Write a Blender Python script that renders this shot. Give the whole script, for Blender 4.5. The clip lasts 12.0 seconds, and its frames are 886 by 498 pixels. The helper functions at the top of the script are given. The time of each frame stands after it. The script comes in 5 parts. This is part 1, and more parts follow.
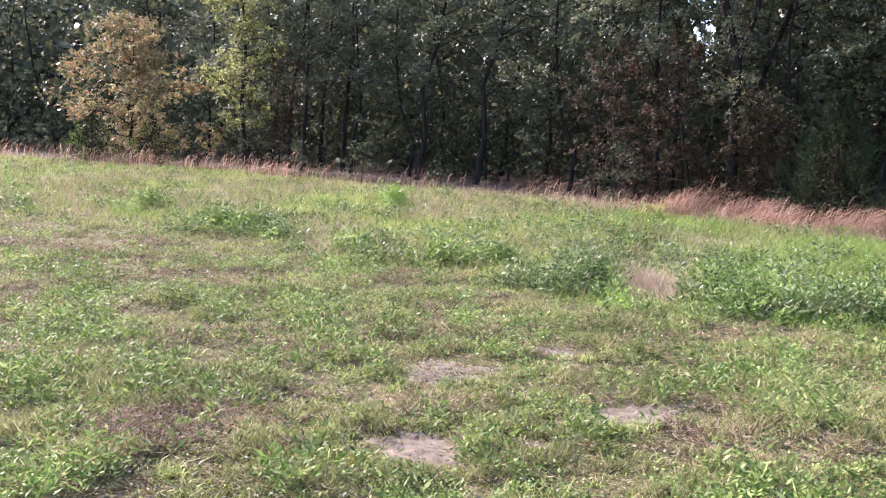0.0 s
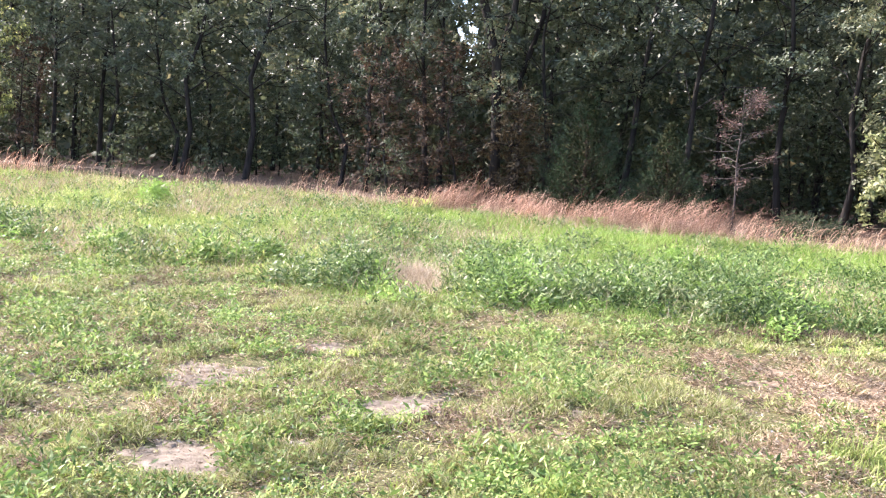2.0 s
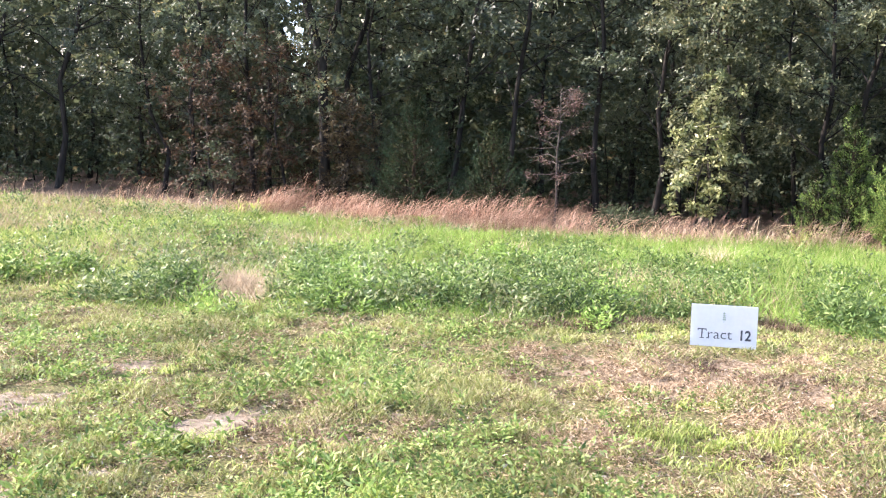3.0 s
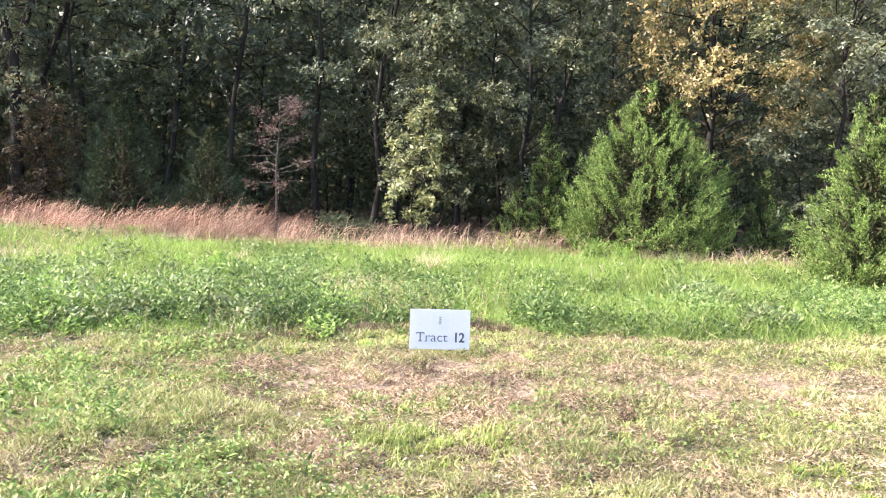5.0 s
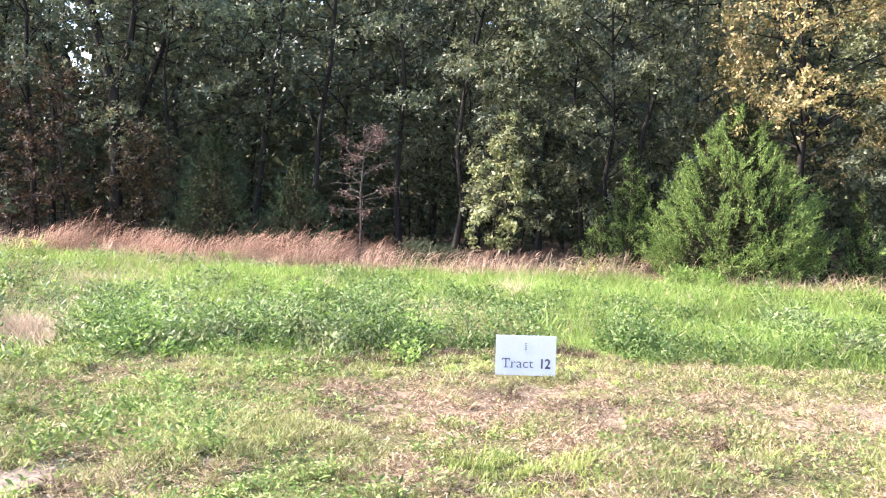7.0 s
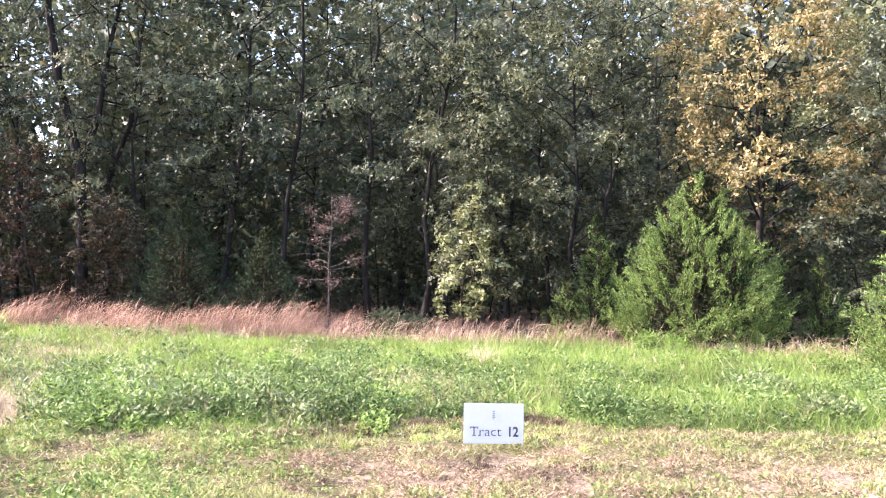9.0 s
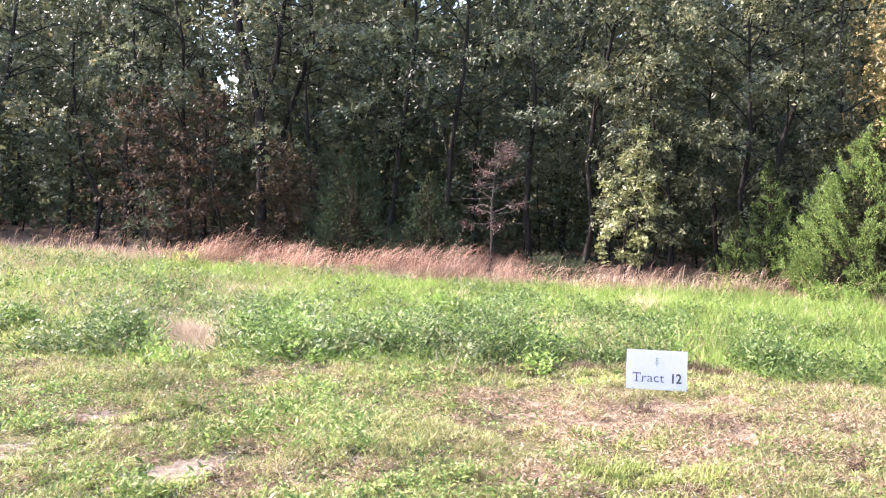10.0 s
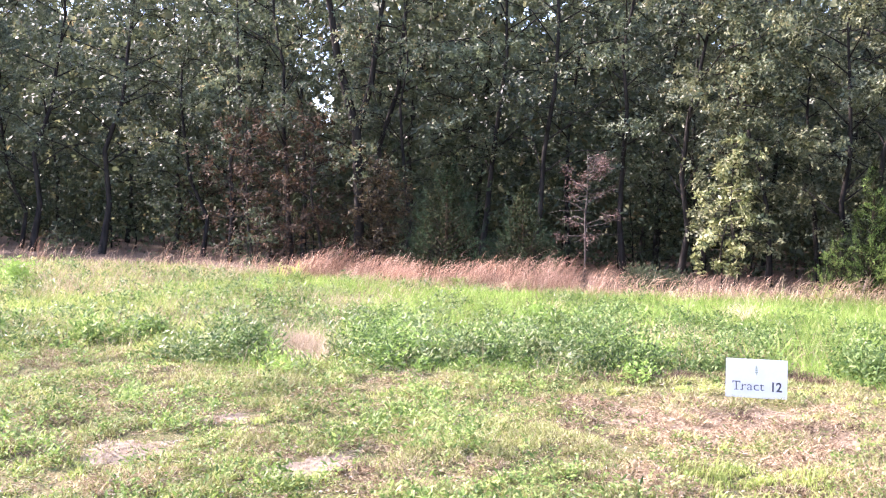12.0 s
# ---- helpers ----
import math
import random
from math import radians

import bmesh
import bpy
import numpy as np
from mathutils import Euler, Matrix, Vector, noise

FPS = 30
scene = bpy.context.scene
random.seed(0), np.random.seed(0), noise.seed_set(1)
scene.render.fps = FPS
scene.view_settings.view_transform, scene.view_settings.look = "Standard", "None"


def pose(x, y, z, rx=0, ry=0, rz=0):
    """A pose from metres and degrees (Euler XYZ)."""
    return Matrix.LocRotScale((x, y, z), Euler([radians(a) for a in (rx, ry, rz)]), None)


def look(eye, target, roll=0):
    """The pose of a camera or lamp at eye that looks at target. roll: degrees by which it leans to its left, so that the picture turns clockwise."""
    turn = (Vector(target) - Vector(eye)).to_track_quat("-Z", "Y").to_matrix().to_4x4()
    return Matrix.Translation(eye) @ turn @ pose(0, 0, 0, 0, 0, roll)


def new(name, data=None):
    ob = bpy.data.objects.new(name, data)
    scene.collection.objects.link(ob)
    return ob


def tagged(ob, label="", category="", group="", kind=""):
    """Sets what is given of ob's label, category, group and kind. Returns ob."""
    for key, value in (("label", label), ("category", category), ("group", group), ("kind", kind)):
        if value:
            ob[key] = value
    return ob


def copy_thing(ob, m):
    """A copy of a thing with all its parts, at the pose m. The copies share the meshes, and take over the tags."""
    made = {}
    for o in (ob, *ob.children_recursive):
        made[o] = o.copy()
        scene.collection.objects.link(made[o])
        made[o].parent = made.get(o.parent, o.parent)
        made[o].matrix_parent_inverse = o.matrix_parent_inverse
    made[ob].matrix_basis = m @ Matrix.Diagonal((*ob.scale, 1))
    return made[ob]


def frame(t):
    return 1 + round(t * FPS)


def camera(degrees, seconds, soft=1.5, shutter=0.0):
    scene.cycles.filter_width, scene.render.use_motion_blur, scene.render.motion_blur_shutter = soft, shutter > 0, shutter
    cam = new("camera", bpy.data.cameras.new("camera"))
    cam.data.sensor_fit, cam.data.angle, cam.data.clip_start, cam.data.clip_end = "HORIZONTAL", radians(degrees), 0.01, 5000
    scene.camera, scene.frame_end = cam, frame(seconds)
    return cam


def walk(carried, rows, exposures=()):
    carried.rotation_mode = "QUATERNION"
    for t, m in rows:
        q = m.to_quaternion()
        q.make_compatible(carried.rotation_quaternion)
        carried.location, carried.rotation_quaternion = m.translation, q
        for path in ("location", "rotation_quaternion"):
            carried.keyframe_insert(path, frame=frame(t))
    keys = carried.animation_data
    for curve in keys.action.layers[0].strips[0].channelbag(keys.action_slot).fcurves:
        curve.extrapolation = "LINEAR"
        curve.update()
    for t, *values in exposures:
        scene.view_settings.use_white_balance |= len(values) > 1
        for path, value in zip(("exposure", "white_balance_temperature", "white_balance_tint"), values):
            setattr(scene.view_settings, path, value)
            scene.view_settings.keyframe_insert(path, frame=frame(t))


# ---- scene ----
cam = camera(54.4, 12.0, soft=1.2)
PATH = [
    (0, (0.073, 0.111, 1.52), (0.048, 2.095, 1.273), 2.7),
    (0.5, (0.105, 0.135, 1.514), (0.32, 2.107, 1.26), 3.3),
    (1, (0.119, 0.157, 1.512), (0.479, 2.109, 1.272), 3.5),
    (1.5, (0.119, 0.149, 1.515), (0.545, 2.091, 1.293), 3.4),
    (2, (0.146, 0.154, 1.514), (0.635, 2.08, 1.283), 3.3),
    (2.5, (0.234, 0.136, 1.531), (0.834, 2.03, 1.297), 3.1),
    (3, (0.307, 0.143, 1.551), (1.146, 1.946, 1.336), 2.0),
    (3.5, (0.392, 0.11, 1.546), (1.525, 1.744, 1.324), 1.5),
    (3.7, (0.407, 0.112, 1.553), (1.628, 1.681, 1.334), 1.4),
    (4.1, (0.390, 0.115, 1.558), (1.726, 1.589, 1.352), 1.8),
    (4.6, (0.335, 0.125, 1.566), (1.721, 1.555, 1.385), 2.5),
    (5.3, (0.27, 0.139, 1.574), (1.618, 1.608, 1.411), 3.1),
    (5.5, (0.267, 0.139, 1.575), (1.605, 1.618, 1.413), 3.1),
    (6, (0.253, 0.138, 1.571), (1.561, 1.644, 1.423), 2.7),
    (6.5, (0.242, 0.136, 1.573), (1.5, 1.686, 1.45), 2.4),
    (7, (0.221, 0.133, 1.575), (1.45, 1.706, 1.455), 2.4),
    (7.2, (0.231, 0.133, 1.573), (1.462, 1.704, 1.453), 2.3),
    (7.8, (0.235, 0.120, 1.577), (1.527, 1.644, 1.490), 2.1),
    (8.5, (0.225, 0.105, 1.585), (1.602, 1.556, 1.564), 1.7),
    (8.8, (0.206, 0.08, 1.588), (1.553, 1.558, 1.599), 1.5),
    (9, (0.176, 0.035, 1.588), (1.458, 1.569, 1.629), 1.6),
    (9.5, (0.098, -0.082, 1.607), (1.058, 1.673, 1.612), 0.2),
    (10, (-0.002, -0.112, 1.612), (0.98, 1.627, 1.511), 2.2),
    (10.5, (-0.089, -0.111, 1.602), (1.066, 1.518, 1.48), 2.8),
    (11, (-0.141, -0.178, 1.639), (1.029, 1.44, 1.527), 2.5),
    (11.5, (-0.204, -0.301, 1.657), (0.831, 1.408, 1.576), 1.4),
    (12, (-0.301, -0.423, 1.646), (0.496, 1.41, 1.566), 1.3),
]
EXPOSURES = [(0, 1.64, 6100, 30), (0.5, 1.99, 6100, 25), (1.5, 2.17, 6150, 23), (2.5, 2.17, 6300, 22), (3.5, 2.18, 6450, 20), (5.5, 2.23, 6350, 20), (7.2, 2.28, 6250, 22), (9.5, 2.33, 6250, 31), (10.5, 2.28, 6450, 25), (12, 2.45, 6200, 31)]
walk(cam, [(t, look(e, p, r)) for t, e, p, r in PATH], EXPOSURES)

# ---- world ----
SUN_BEARING, SUN_HEIGHT = -51.5, 36.0      # bearing from +y towards +x, height over the horizon
world = bpy.data.worlds.new("sky")
scene.world = world
world.use_nodes = True
wn = world.node_tree
sky = wn.nodes.new("ShaderNodeTexSky")
sky.sky_type, sky.sun_disc = "NISHITA", False
sky.sun_elevation, sky.sun_rotation = radians(SUN_HEIGHT), radians(SUN_BEARING)
sky.air_density, sky.dust_density = 1.0, 1.2
wn.links.new(sky.outputs[0], wn.nodes["Background"].inputs[0])
wn.nodes["Background"].inputs[1].default_value = 0.15

sun_data = bpy.data.lights.new("sun", "SUN")
sun_data.energy, sun_data.angle, sun_data.color = 4.6, radians(0.53), (1.0, 0.93, 0.82)
sun = new("sun", sun_data)
sb, se = radians(SUN_BEARING), radians(SUN_HEIGHT)
sun.matrix_world = look((60 * math.sin(sb) * math.cos(se), 60 * math.cos(sb) * math.cos(se), 60 * math.sin(se)), (0, 0, 0))

# ---- materials ----
def material(name):
    m = bpy.data.materials.new(name)
    m.use_nodes = True
    return m, m.node_tree, m.node_tree.nodes["Principled BSDF"]


def ramp_node(nt, stops):
    r = nt.nodes.new("ShaderNodeValToRGB")
    while len(r.color_ramp.elements) < len(stops):
        r.color_ramp.elements.new(0.5)
    for e, (p, c) in zip(r.color_ramp.elements, stops):
        e.position, e.color = p, (*c, 1)
    return r


def noise_node(nt, scale, detail=3.0, coord="Object"):
    tc = nt.nodes.new("ShaderNodeTexCoord")
    n = nt.nodes.new("ShaderNodeTexNoise")
    n.inputs["Scale"].default_value, n.inputs["Detail"].default_value = scale, detail
    nt.links.new(tc.outputs[coord], n.inputs["Vector"])
    return n


def leaf_material(name, stops, rough=0.45, through_light=0.3, patch=0.6, own=0.0, spec=0.5, depth=0.35):
    """Leaves and blades: the colour goes by the single leaf, by patches of the ground or crown and, with own, by the whole plant."""
    m, nt, b = material(name)
    geo = nt.nodes.new("ShaderNodeNewGeometry")
    ramp = ramp_node(nt, stops)
    value = geo.outputs["Random Per Island"]
    if own:
        info = nt.nodes.new("ShaderNodeObjectInfo")
        mix = nt.nodes.new("ShaderNodeMix")
        mix.inputs[0].default_value = own
        nt.links.new(value, mix.inputs[2])
        nt.links.new(info.outputs["Random"], mix.inputs[3])
        value = mix.outputs[0]
    nt.links.new(value, ramp.inputs[0])
    n = noise_node(nt, patch)
    mr = nt.nodes.new("ShaderNodeMapRange")
    mr.inputs[1].default_value, mr.inputs[2].default_value = 0.3, 0.7
    mr.inputs[3].default_value, mr.inputs[4].default_value = 1 - depth, 1 + depth
    nt.links.new(n.outputs[0], mr.inputs[0])
    mul = nt.nodes.new("ShaderNodeMix")
    mul.data_type, mul.blend_type = "RGBA", "MULTIPLY"
    mul.inputs[0].default_value = 1.0
    nt.links.new(ramp.outputs[0], mul.inputs[6])
    nt.links.new(mr.outputs[0], mul.inputs[7])
    b.inputs["Roughness"].default_value = rough
    b.inputs["Specular IOR Level"].default_value = spec
    nt.links.new(mul.outputs[2], b.inputs["Base Color"])
    if through_light:
        tr = nt.nodes.new("ShaderNodeBsdfTranslucent")
        nt.links.new(mul.outputs[2], tr.inputs[0])
        ms = nt.nodes.new("ShaderNodeMixShader")
        ms.inputs[0].default_value = through_light
        nt.links.new(b.outputs[0], ms.inputs[1])
        nt.links.new(tr.outputs[0], ms.inputs[2])
        nt.links.new(ms.outputs[0], nt.nodes["Material Output"].inputs[0])
    return m


def bark_material(name, dark, light, scale=9.0):
    m, nt, b = material(name)
    tc = nt.nodes.new("ShaderNodeTexCoord")
    mp = nt.nodes.new("ShaderNodeMapping")
    mp.inputs["Scale"].default_value = (1, 1, 0.18)
    nt.links.new(tc.outputs["Object"], mp.inputs["Vector"])
    n = nt.nodes.new("ShaderNodeTexNoise")
    n.inputs["Scale"].default_value, n.inputs["Detail"].default_value = scale, 6
    nt.links.new(mp.outputs[0], n.inputs["Vector"])
    r = ramp_node(nt, [(0.35, dark), (0.7, light)])
    nt.links.new(n.outputs[0], r.inputs[0])
    nt.links.new(r.outputs[0], b.inputs["Base Color"])
    bu = nt.nodes.new("ShaderNodeBump")
    bu.inputs["Strength"].default_value, bu.inputs["Distance"].default_value = 0.8, 0.03
    nt.links.new(n.outputs[0], bu.inputs["Height"])
    nt.links.new(bu.outputs[0], b.inputs["Normal"])
    b.inputs["Roughness"].default_value = 0.9
    b.inputs["Specular IOR Level"].default_value = 0.1
    return m


def earth_material():
    """Field soil under thatch: dry litter, pale bare clay, crumbs."""
    m, nt, b = material("field_earth")
    big, mid, fine = noise_node(nt, 0.35, 4), noise_node(nt, 3.5, 5), noise_node(nt, 75, 6)
    r1 = ramp_node(nt, [(0.3, (0.095, 0.10, 0.038)), (0.5, (0.14, 0.135, 0.06)), (0.7, (0.20, 0.17, 0.09))])
    r2 = ramp_node(nt, [(0.3, (0.085, 0.095, 0.034)), (0.55, (0.14, 0.135, 0.06)), (0.75, (0.24, 0.195, 0.115))])
    r3 = ramp_node(nt, [(0.3, (0.28, 0.28, 0.26)), (0.7, (1.35, 1.3, 1.2))])
    nt.links.new(big.outputs[0], r1.inputs[0])
    nt.links.new(mid.outputs[0], r2.inputs[0])
    nt.links.new(fine.outputs[0], r3.inputs[0])
    a = nt.nodes.new("ShaderNodeMix")
    a.data_type = "RGBA"
    a.inputs[0].default_value = 0.5
    nt.links.new(r1.outputs[0], a.inputs[6])
    nt.links.new(r2.outputs[0], a.inputs[7])
    c = nt.nodes.new("ShaderNodeMix")
    c.data_type, c.blend_type = "RGBA", "MULTIPLY"
    c.inputs[0].default_value = 1.0
    nt.links.new(a.outputs[2], c.inputs[6])
    nt.links.new(r3.outputs[0], c.inputs[7])
    nt.links.new(c.outputs[2], b.inputs["Base Color"])
    bu = nt.nodes.new("ShaderNodeBump")
    bu.inputs["Strength"].default_value, bu.inputs["Distance"].default_value = 0.7, 0.02
    nt.links.new(fine.outputs[0], bu.inputs["Height"])
    nt.links.new(bu.outputs[0], b.inputs["Normal"])
    b.inputs["Roughness"].default_value = 0.95
    b.inputs["Specular IOR Level"].default_value = 0.2
    return m


def crumb_material(name, lo, hi, scale=14.0, bump=0.03):
    m, nt, b = material(name)
    n, f = noise_node(nt, scale, 6), noise_node(nt, scale * 9, 4)
    r = ramp_node(nt, [(0.3, lo), (0.7, hi)])
    nt.links.new(n.outputs[0], r.inputs[0])
    nt.links.new(r.outputs[0], b.inputs["Base Color"])
    bu = nt.nodes.new("ShaderNodeBump")
    bu.inputs["Strength"].default_value, bu.inputs["Distance"].default_value = 0.8, bump
    nt.links.new(f.outputs[0], bu.inputs["Height"])
    nt.links.new(bu.outputs[0], b.inputs["Normal"])
    b.inputs["Roughness"].default_value = 0.95
    return m


EARTH = earth_material()
BARE = crumb_material("bare_clay", (0.12, 0.09, 0.06), (0.31, 0.25, 0.18), 14.0, 0.03)
MATTED = crumb_material("matted_thatch", (0.13, 0.092, 0.058), (0.33, 0.245, 0.16), 30.0, 0.012)
CLOD = crumb_material("clod_earth", (0.20, 0.14, 0.09), (0.42, 0.33, 0.24), 20.0, 0.01)
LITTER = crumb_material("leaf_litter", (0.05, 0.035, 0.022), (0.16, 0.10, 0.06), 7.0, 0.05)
GRASS = leaf_material("mown_grass", [(0.0, (0.125, 0.142, 0.042)), (0.4, (0.255, 0.278, 0.09)), (0.75, (0.40, 0.40, 0.17)), (1.0, (0.53, 0.49, 0.31))], 0.6, 0.35, 0.9, spec=0.2)
STRAW = leaf_material("dry_straw", [(0.0, (0.21, 0.135, 0.085)), (0.4, (0.36, 0.26, 0.165)), (0.85, (0.50, 0.395, 0.275)), (1.0, (0.60, 0.51, 0.38))], 0.7, 0.22, 1.3, spec=0.2)
BROWN = leaf_material("dead_thatch", [(0.0, (0.07, 0.048, 0.03)), (0.5, (0.20, 0.14, 0.085)), (1.0, (0.42, 0.32, 0.20))], 0.75, 0.2, 1.3, spec=0.2)
DARK_THATCH = leaf_material("rotting_thatch", [(0.0, (0.05, 0.034, 0.022)), (0.6, (0.13, 0.085, 0.055)), (1.0, (0.28, 0.20, 0.13))], 0.75, 0.15, 1.3, spec=0.2)
CLOVER = leaf_material("low_weed_leaf", [(0.0, (0.065, 0.115, 0.027)), (0.5, (0.155, 0.235, 0.055)), (0.85, (0.27, 0.35, 0.10)), (1.0, (0.42, 0.45, 0.19))], 0.55, 0.35, 1.1, spec=0.28, depth=0.4)
TUFT = leaf_material("tuft_grass", [(0.0, (0.17, 0.235, 0.05)), (0.5, (0.30, 0.37, 0.085)), (1.0, (0.50, 0.51, 0.20))], 0.5, 0.4, 0.9, spec=0.3)
LUSH = leaf_material("lush_grass", [(0.0, (0.10, 0.18, 0.032)), (0.5, (0.195, 0.305, 0.062)), (1.0, (0.34, 0.42, 0.13))], 0.55, 0.42, 0.5, depth=0.35, spec=0.2)
YELLOW_GRASS = leaf_material("yellowing_grass", [(0.0, (0.15, 0.205, 0.045)), (0.5, (0.28, 0.335, 0.09)), (1.0, (0.48, 0.48, 0.20))], 0.55, 0.42, 0.5, depth=0.35, spec=0.25)
WEED = leaf_material("weed_leaf", [(0.0, (0.034, 0.068, 0.017)), (0.5, (0.10, 0.168, 0.042)), (0.85, (0.20, 0.28, 0.085)), (1.0, (0.33, 0.38, 0.16))], 0.52, 0.32, 0.5, spec=0.34)
WEED_BLUE = leaf_material("blue_green_leaf", [(0.0, (0.06, 0.095, 0.034)), (0.5, (0.15, 0.20, 0.07)), (0.85, (0.27, 0.31, 0.13)), (1.0, (0.42, 0.43, 0.23))], 0.5, 0.3, 0.7, spec=0.4)
WEED_LIGHT = leaf_material("bright_weed_leaf", [(0.0, (0.13, 0.23, 0.04)), (1.0, (0.30, 0.42, 0.11))], 0.5, 0.4, 0.7, spec=0.25)
RED = leaf_material("broomsedge_stem", [(0.0, (0.09, 0.038, 0.026)), (0.3, (0.225, 0.115, 0.078)), (0.65, (0.45, 0.285, 0.20)), (1.0, (0.72, 0.55, 0.42))], 0.6, 0.35, 1.1, depth=0.45)
BUFF = leaf_material("buff_seed_grass", [(0.0, (0.36, 0.27, 0.17)), (0.6, (0.62, 0.49, 0.345)), (1.0, (0.76, 0.64, 0.48))], 0.7, 0.35, 0.8, spec=0.2)
OAK = leaf_material("oak_leaf", [(0.0, (0.042, 0.055, 0.034)), (0.45, (0.088, 0.11, 0.062)), (0.78, (0.14, 0.16, 0.085)), (0.92, (0.20, 0.20, 0.10)), (1.0, (0.26, 0.19, 0.105))], 0.5, 0.33, 0.3, own=0.45, spec=0.42, depth=0.45)
OAK_PALE = leaf_material("greyish_oak_leaf", [(0.0, (0.075, 0.09, 0.055)), (0.5, (0.16, 0.18, 0.105)), (0.85, (0.29, 0.305, 0.18)), (1.0, (0.42, 0.39, 0.24))], 0.45, 0.38, 0.35, own=0.3, spec=0.45, depth=0.5)
OAK_SUN = leaf_material("sunlit_yellow_leaf", [(0.0, (0.09, 0.115, 0.04)), (0.5, (0.21, 0.235, 0.075)), (1.0, (0.46, 0.46, 0.18))], 0.5, 0.5, 0.5, spec=0.35)
OAK_YELLOW = leaf_material("yellowing_oak_leaf", [(0.0, (0.09, 0.11, 0.042)), (0.4, (0.20, 0.225, 0.09)), (0.8, (0.37, 0.38, 0.18)), (1.0, (0.56, 0.55, 0.32))], 0.5, 0.36, 0.5, spec=0.35)
OAK_MID = leaf_material("olive_oak_leaf", [(0.0, (0.05, 0.062, 0.032)), (0.5, (0.11, 0.125, 0.062)), (1.0, (0.27, 0.27, 0.15))], 0.5, 0.4, 0.5, spec=0.3)
LITTER_LEAF = leaf_material("bleached_leaf_litter", [(0.0, (0.16, 0.12, 0.085)), (0.5, (0.32, 0.275, 0.22)), (1.0, (0.50, 0.46, 0.39))], 0.7, 0.15, 2.0, spec=0.2)
OAK_GOLD = leaf_material("golden_oak_leaf", [(0.0, (0.10, 0.105, 0.04)), (0.35, (0.20, 0.185, 0.07)), (0.7, (0.37, 0.27, 0.115)), (1.0, (0.52, 0.39, 0.20))], 0.5, 0.4, 0.5, spec=0.3, depth=0.5)
MAPLE = leaf_material("turning_leaf", [(0.0, (0.13, 0.145, 0.055)), (0.5, (0.27, 0.25, 0.11)), (0.82, (0.36, 0.25, 0.13)), (1.0, (0.42, 0.17, 0.12))], 0.5, 0.5, 0.12, depth=0.4)
RUSSET = leaf_material("russet_leaf", [(0.0, (0.035, 0.026, 0.018)), (0.5, (0.068, 0.046, 0.03)), (1.0, (0.12, 0.075, 0.047))], 0.7, 0.25, 0.5, spec=0.15)
TAN_LEAF = leaf_material("tan_oak_leaf", [(0.0, (0.035, 0.028, 0.016)), (0.5, (0.072, 0.053, 0.028)), (1.0, (0.135, 0.10, 0.052))], 0.6, 0.3, 0.5, spec=0.2)
DEAD_LEAF = leaf_material("dead_cedar_foliage", [(0.0, (0.06, 0.036, 0.03)), (0.6, (0.14, 0.088, 0.074)), (1.0, (0.27, 0.19, 0.165))], 0.75, 0.2, 2.0, spec=0.15)
CEDAR = leaf_material("cedar_foliage", [(0.0, (0.05, 0.092, 0.026)), (0.5, (0.14, 0.22, 0.055)), (0.85, (0.27, 0.365, 0.10)), (1.0, (0.45, 0.50, 0.18))], 0.65, 0.3, 2.2, depth=0.3, spec=0.2)
# bush leaves kept dark: the shade below the oaks is in the colour
BUSH_SHADED = leaf_material("shade_darkened_bush_leaf", [(0.0, (0.03, 0.042, 0.024)), (0.6, (0.06, 0.078, 0.04)), (1.0, (0.11, 0.125, 0.062))], 0.6, 0.35, 0.4, own=0.3, spec=0.25)
# old inner foliage; the crown's inner shade is put into this dark colour
CEDAR_CORE_SHADE = leaf_material("old_foliage_inner_shade", [(0.0, (0.016, 0.022, 0.010)), (0.7, (0.035, 0.045, 0.018)), (1.0, (0.07, 0.06, 0.03))], 0.8, 0.1, 2.2, spec=0.1)
# darker copy of the cedar foliage, with the woods' shade in its colour
CEDAR_SHADED = leaf_material("shaded_cedar_foliage", [(0.0, (0.02, 0.038, 0.018)), (0.7, (0.036, 0.064, 0.028)), (1.0, (0.06, 0.095, 0.038))], 0.65, 0.12, 0.9, spec=0.2)
BARK = bark_material("oak_bark", (0.013, 0.011, 0.010), (0.042, 0.036, 0.031))
BARK_GREY = bark_material("grey_dead_bark", (0.045, 0.036, 0.032), (0.13, 0.108, 0.098), 16)
BARK_CEDAR = bark_material("cedar_bark", (0.03, 0.02, 0.014), (0.10, 0.068, 0.05), 14)

# ---- helpers of the build ----
rng = np.random.default_rng(12)


def fast_mesh(name, verts, faces, mat):
    """A mesh from arrays; faces all have the same number of corners."""
    verts, faces = np.asarray(verts, np.float32), np.asarray(faces, np.int32)
    me = bpy.data.meshes.new(name)
    me.vertices.add(len(verts))
    me.vertices.foreach_set("co", verts.ravel())
    k = faces.shape[1]
    me.loops.add(faces.size)
    me.loops.foreach_set("vertex_index", faces.ravel())
    me.polygons.add(len(faces))
    me.polygons.foreach_set("loop_start", np.arange(0, faces.size, k, dtype=np.int32))
    me.update(calc_edges=True)
    me.materials.append(mat)
    return me


def join(chunks):
    vs, fs, at = [], [], 0
    for v, f in chunks:
        vs.append(v)
        fs.append(f + at)
        at += len(v)
    return np.concatenate(vs), np.concatenate(fs)


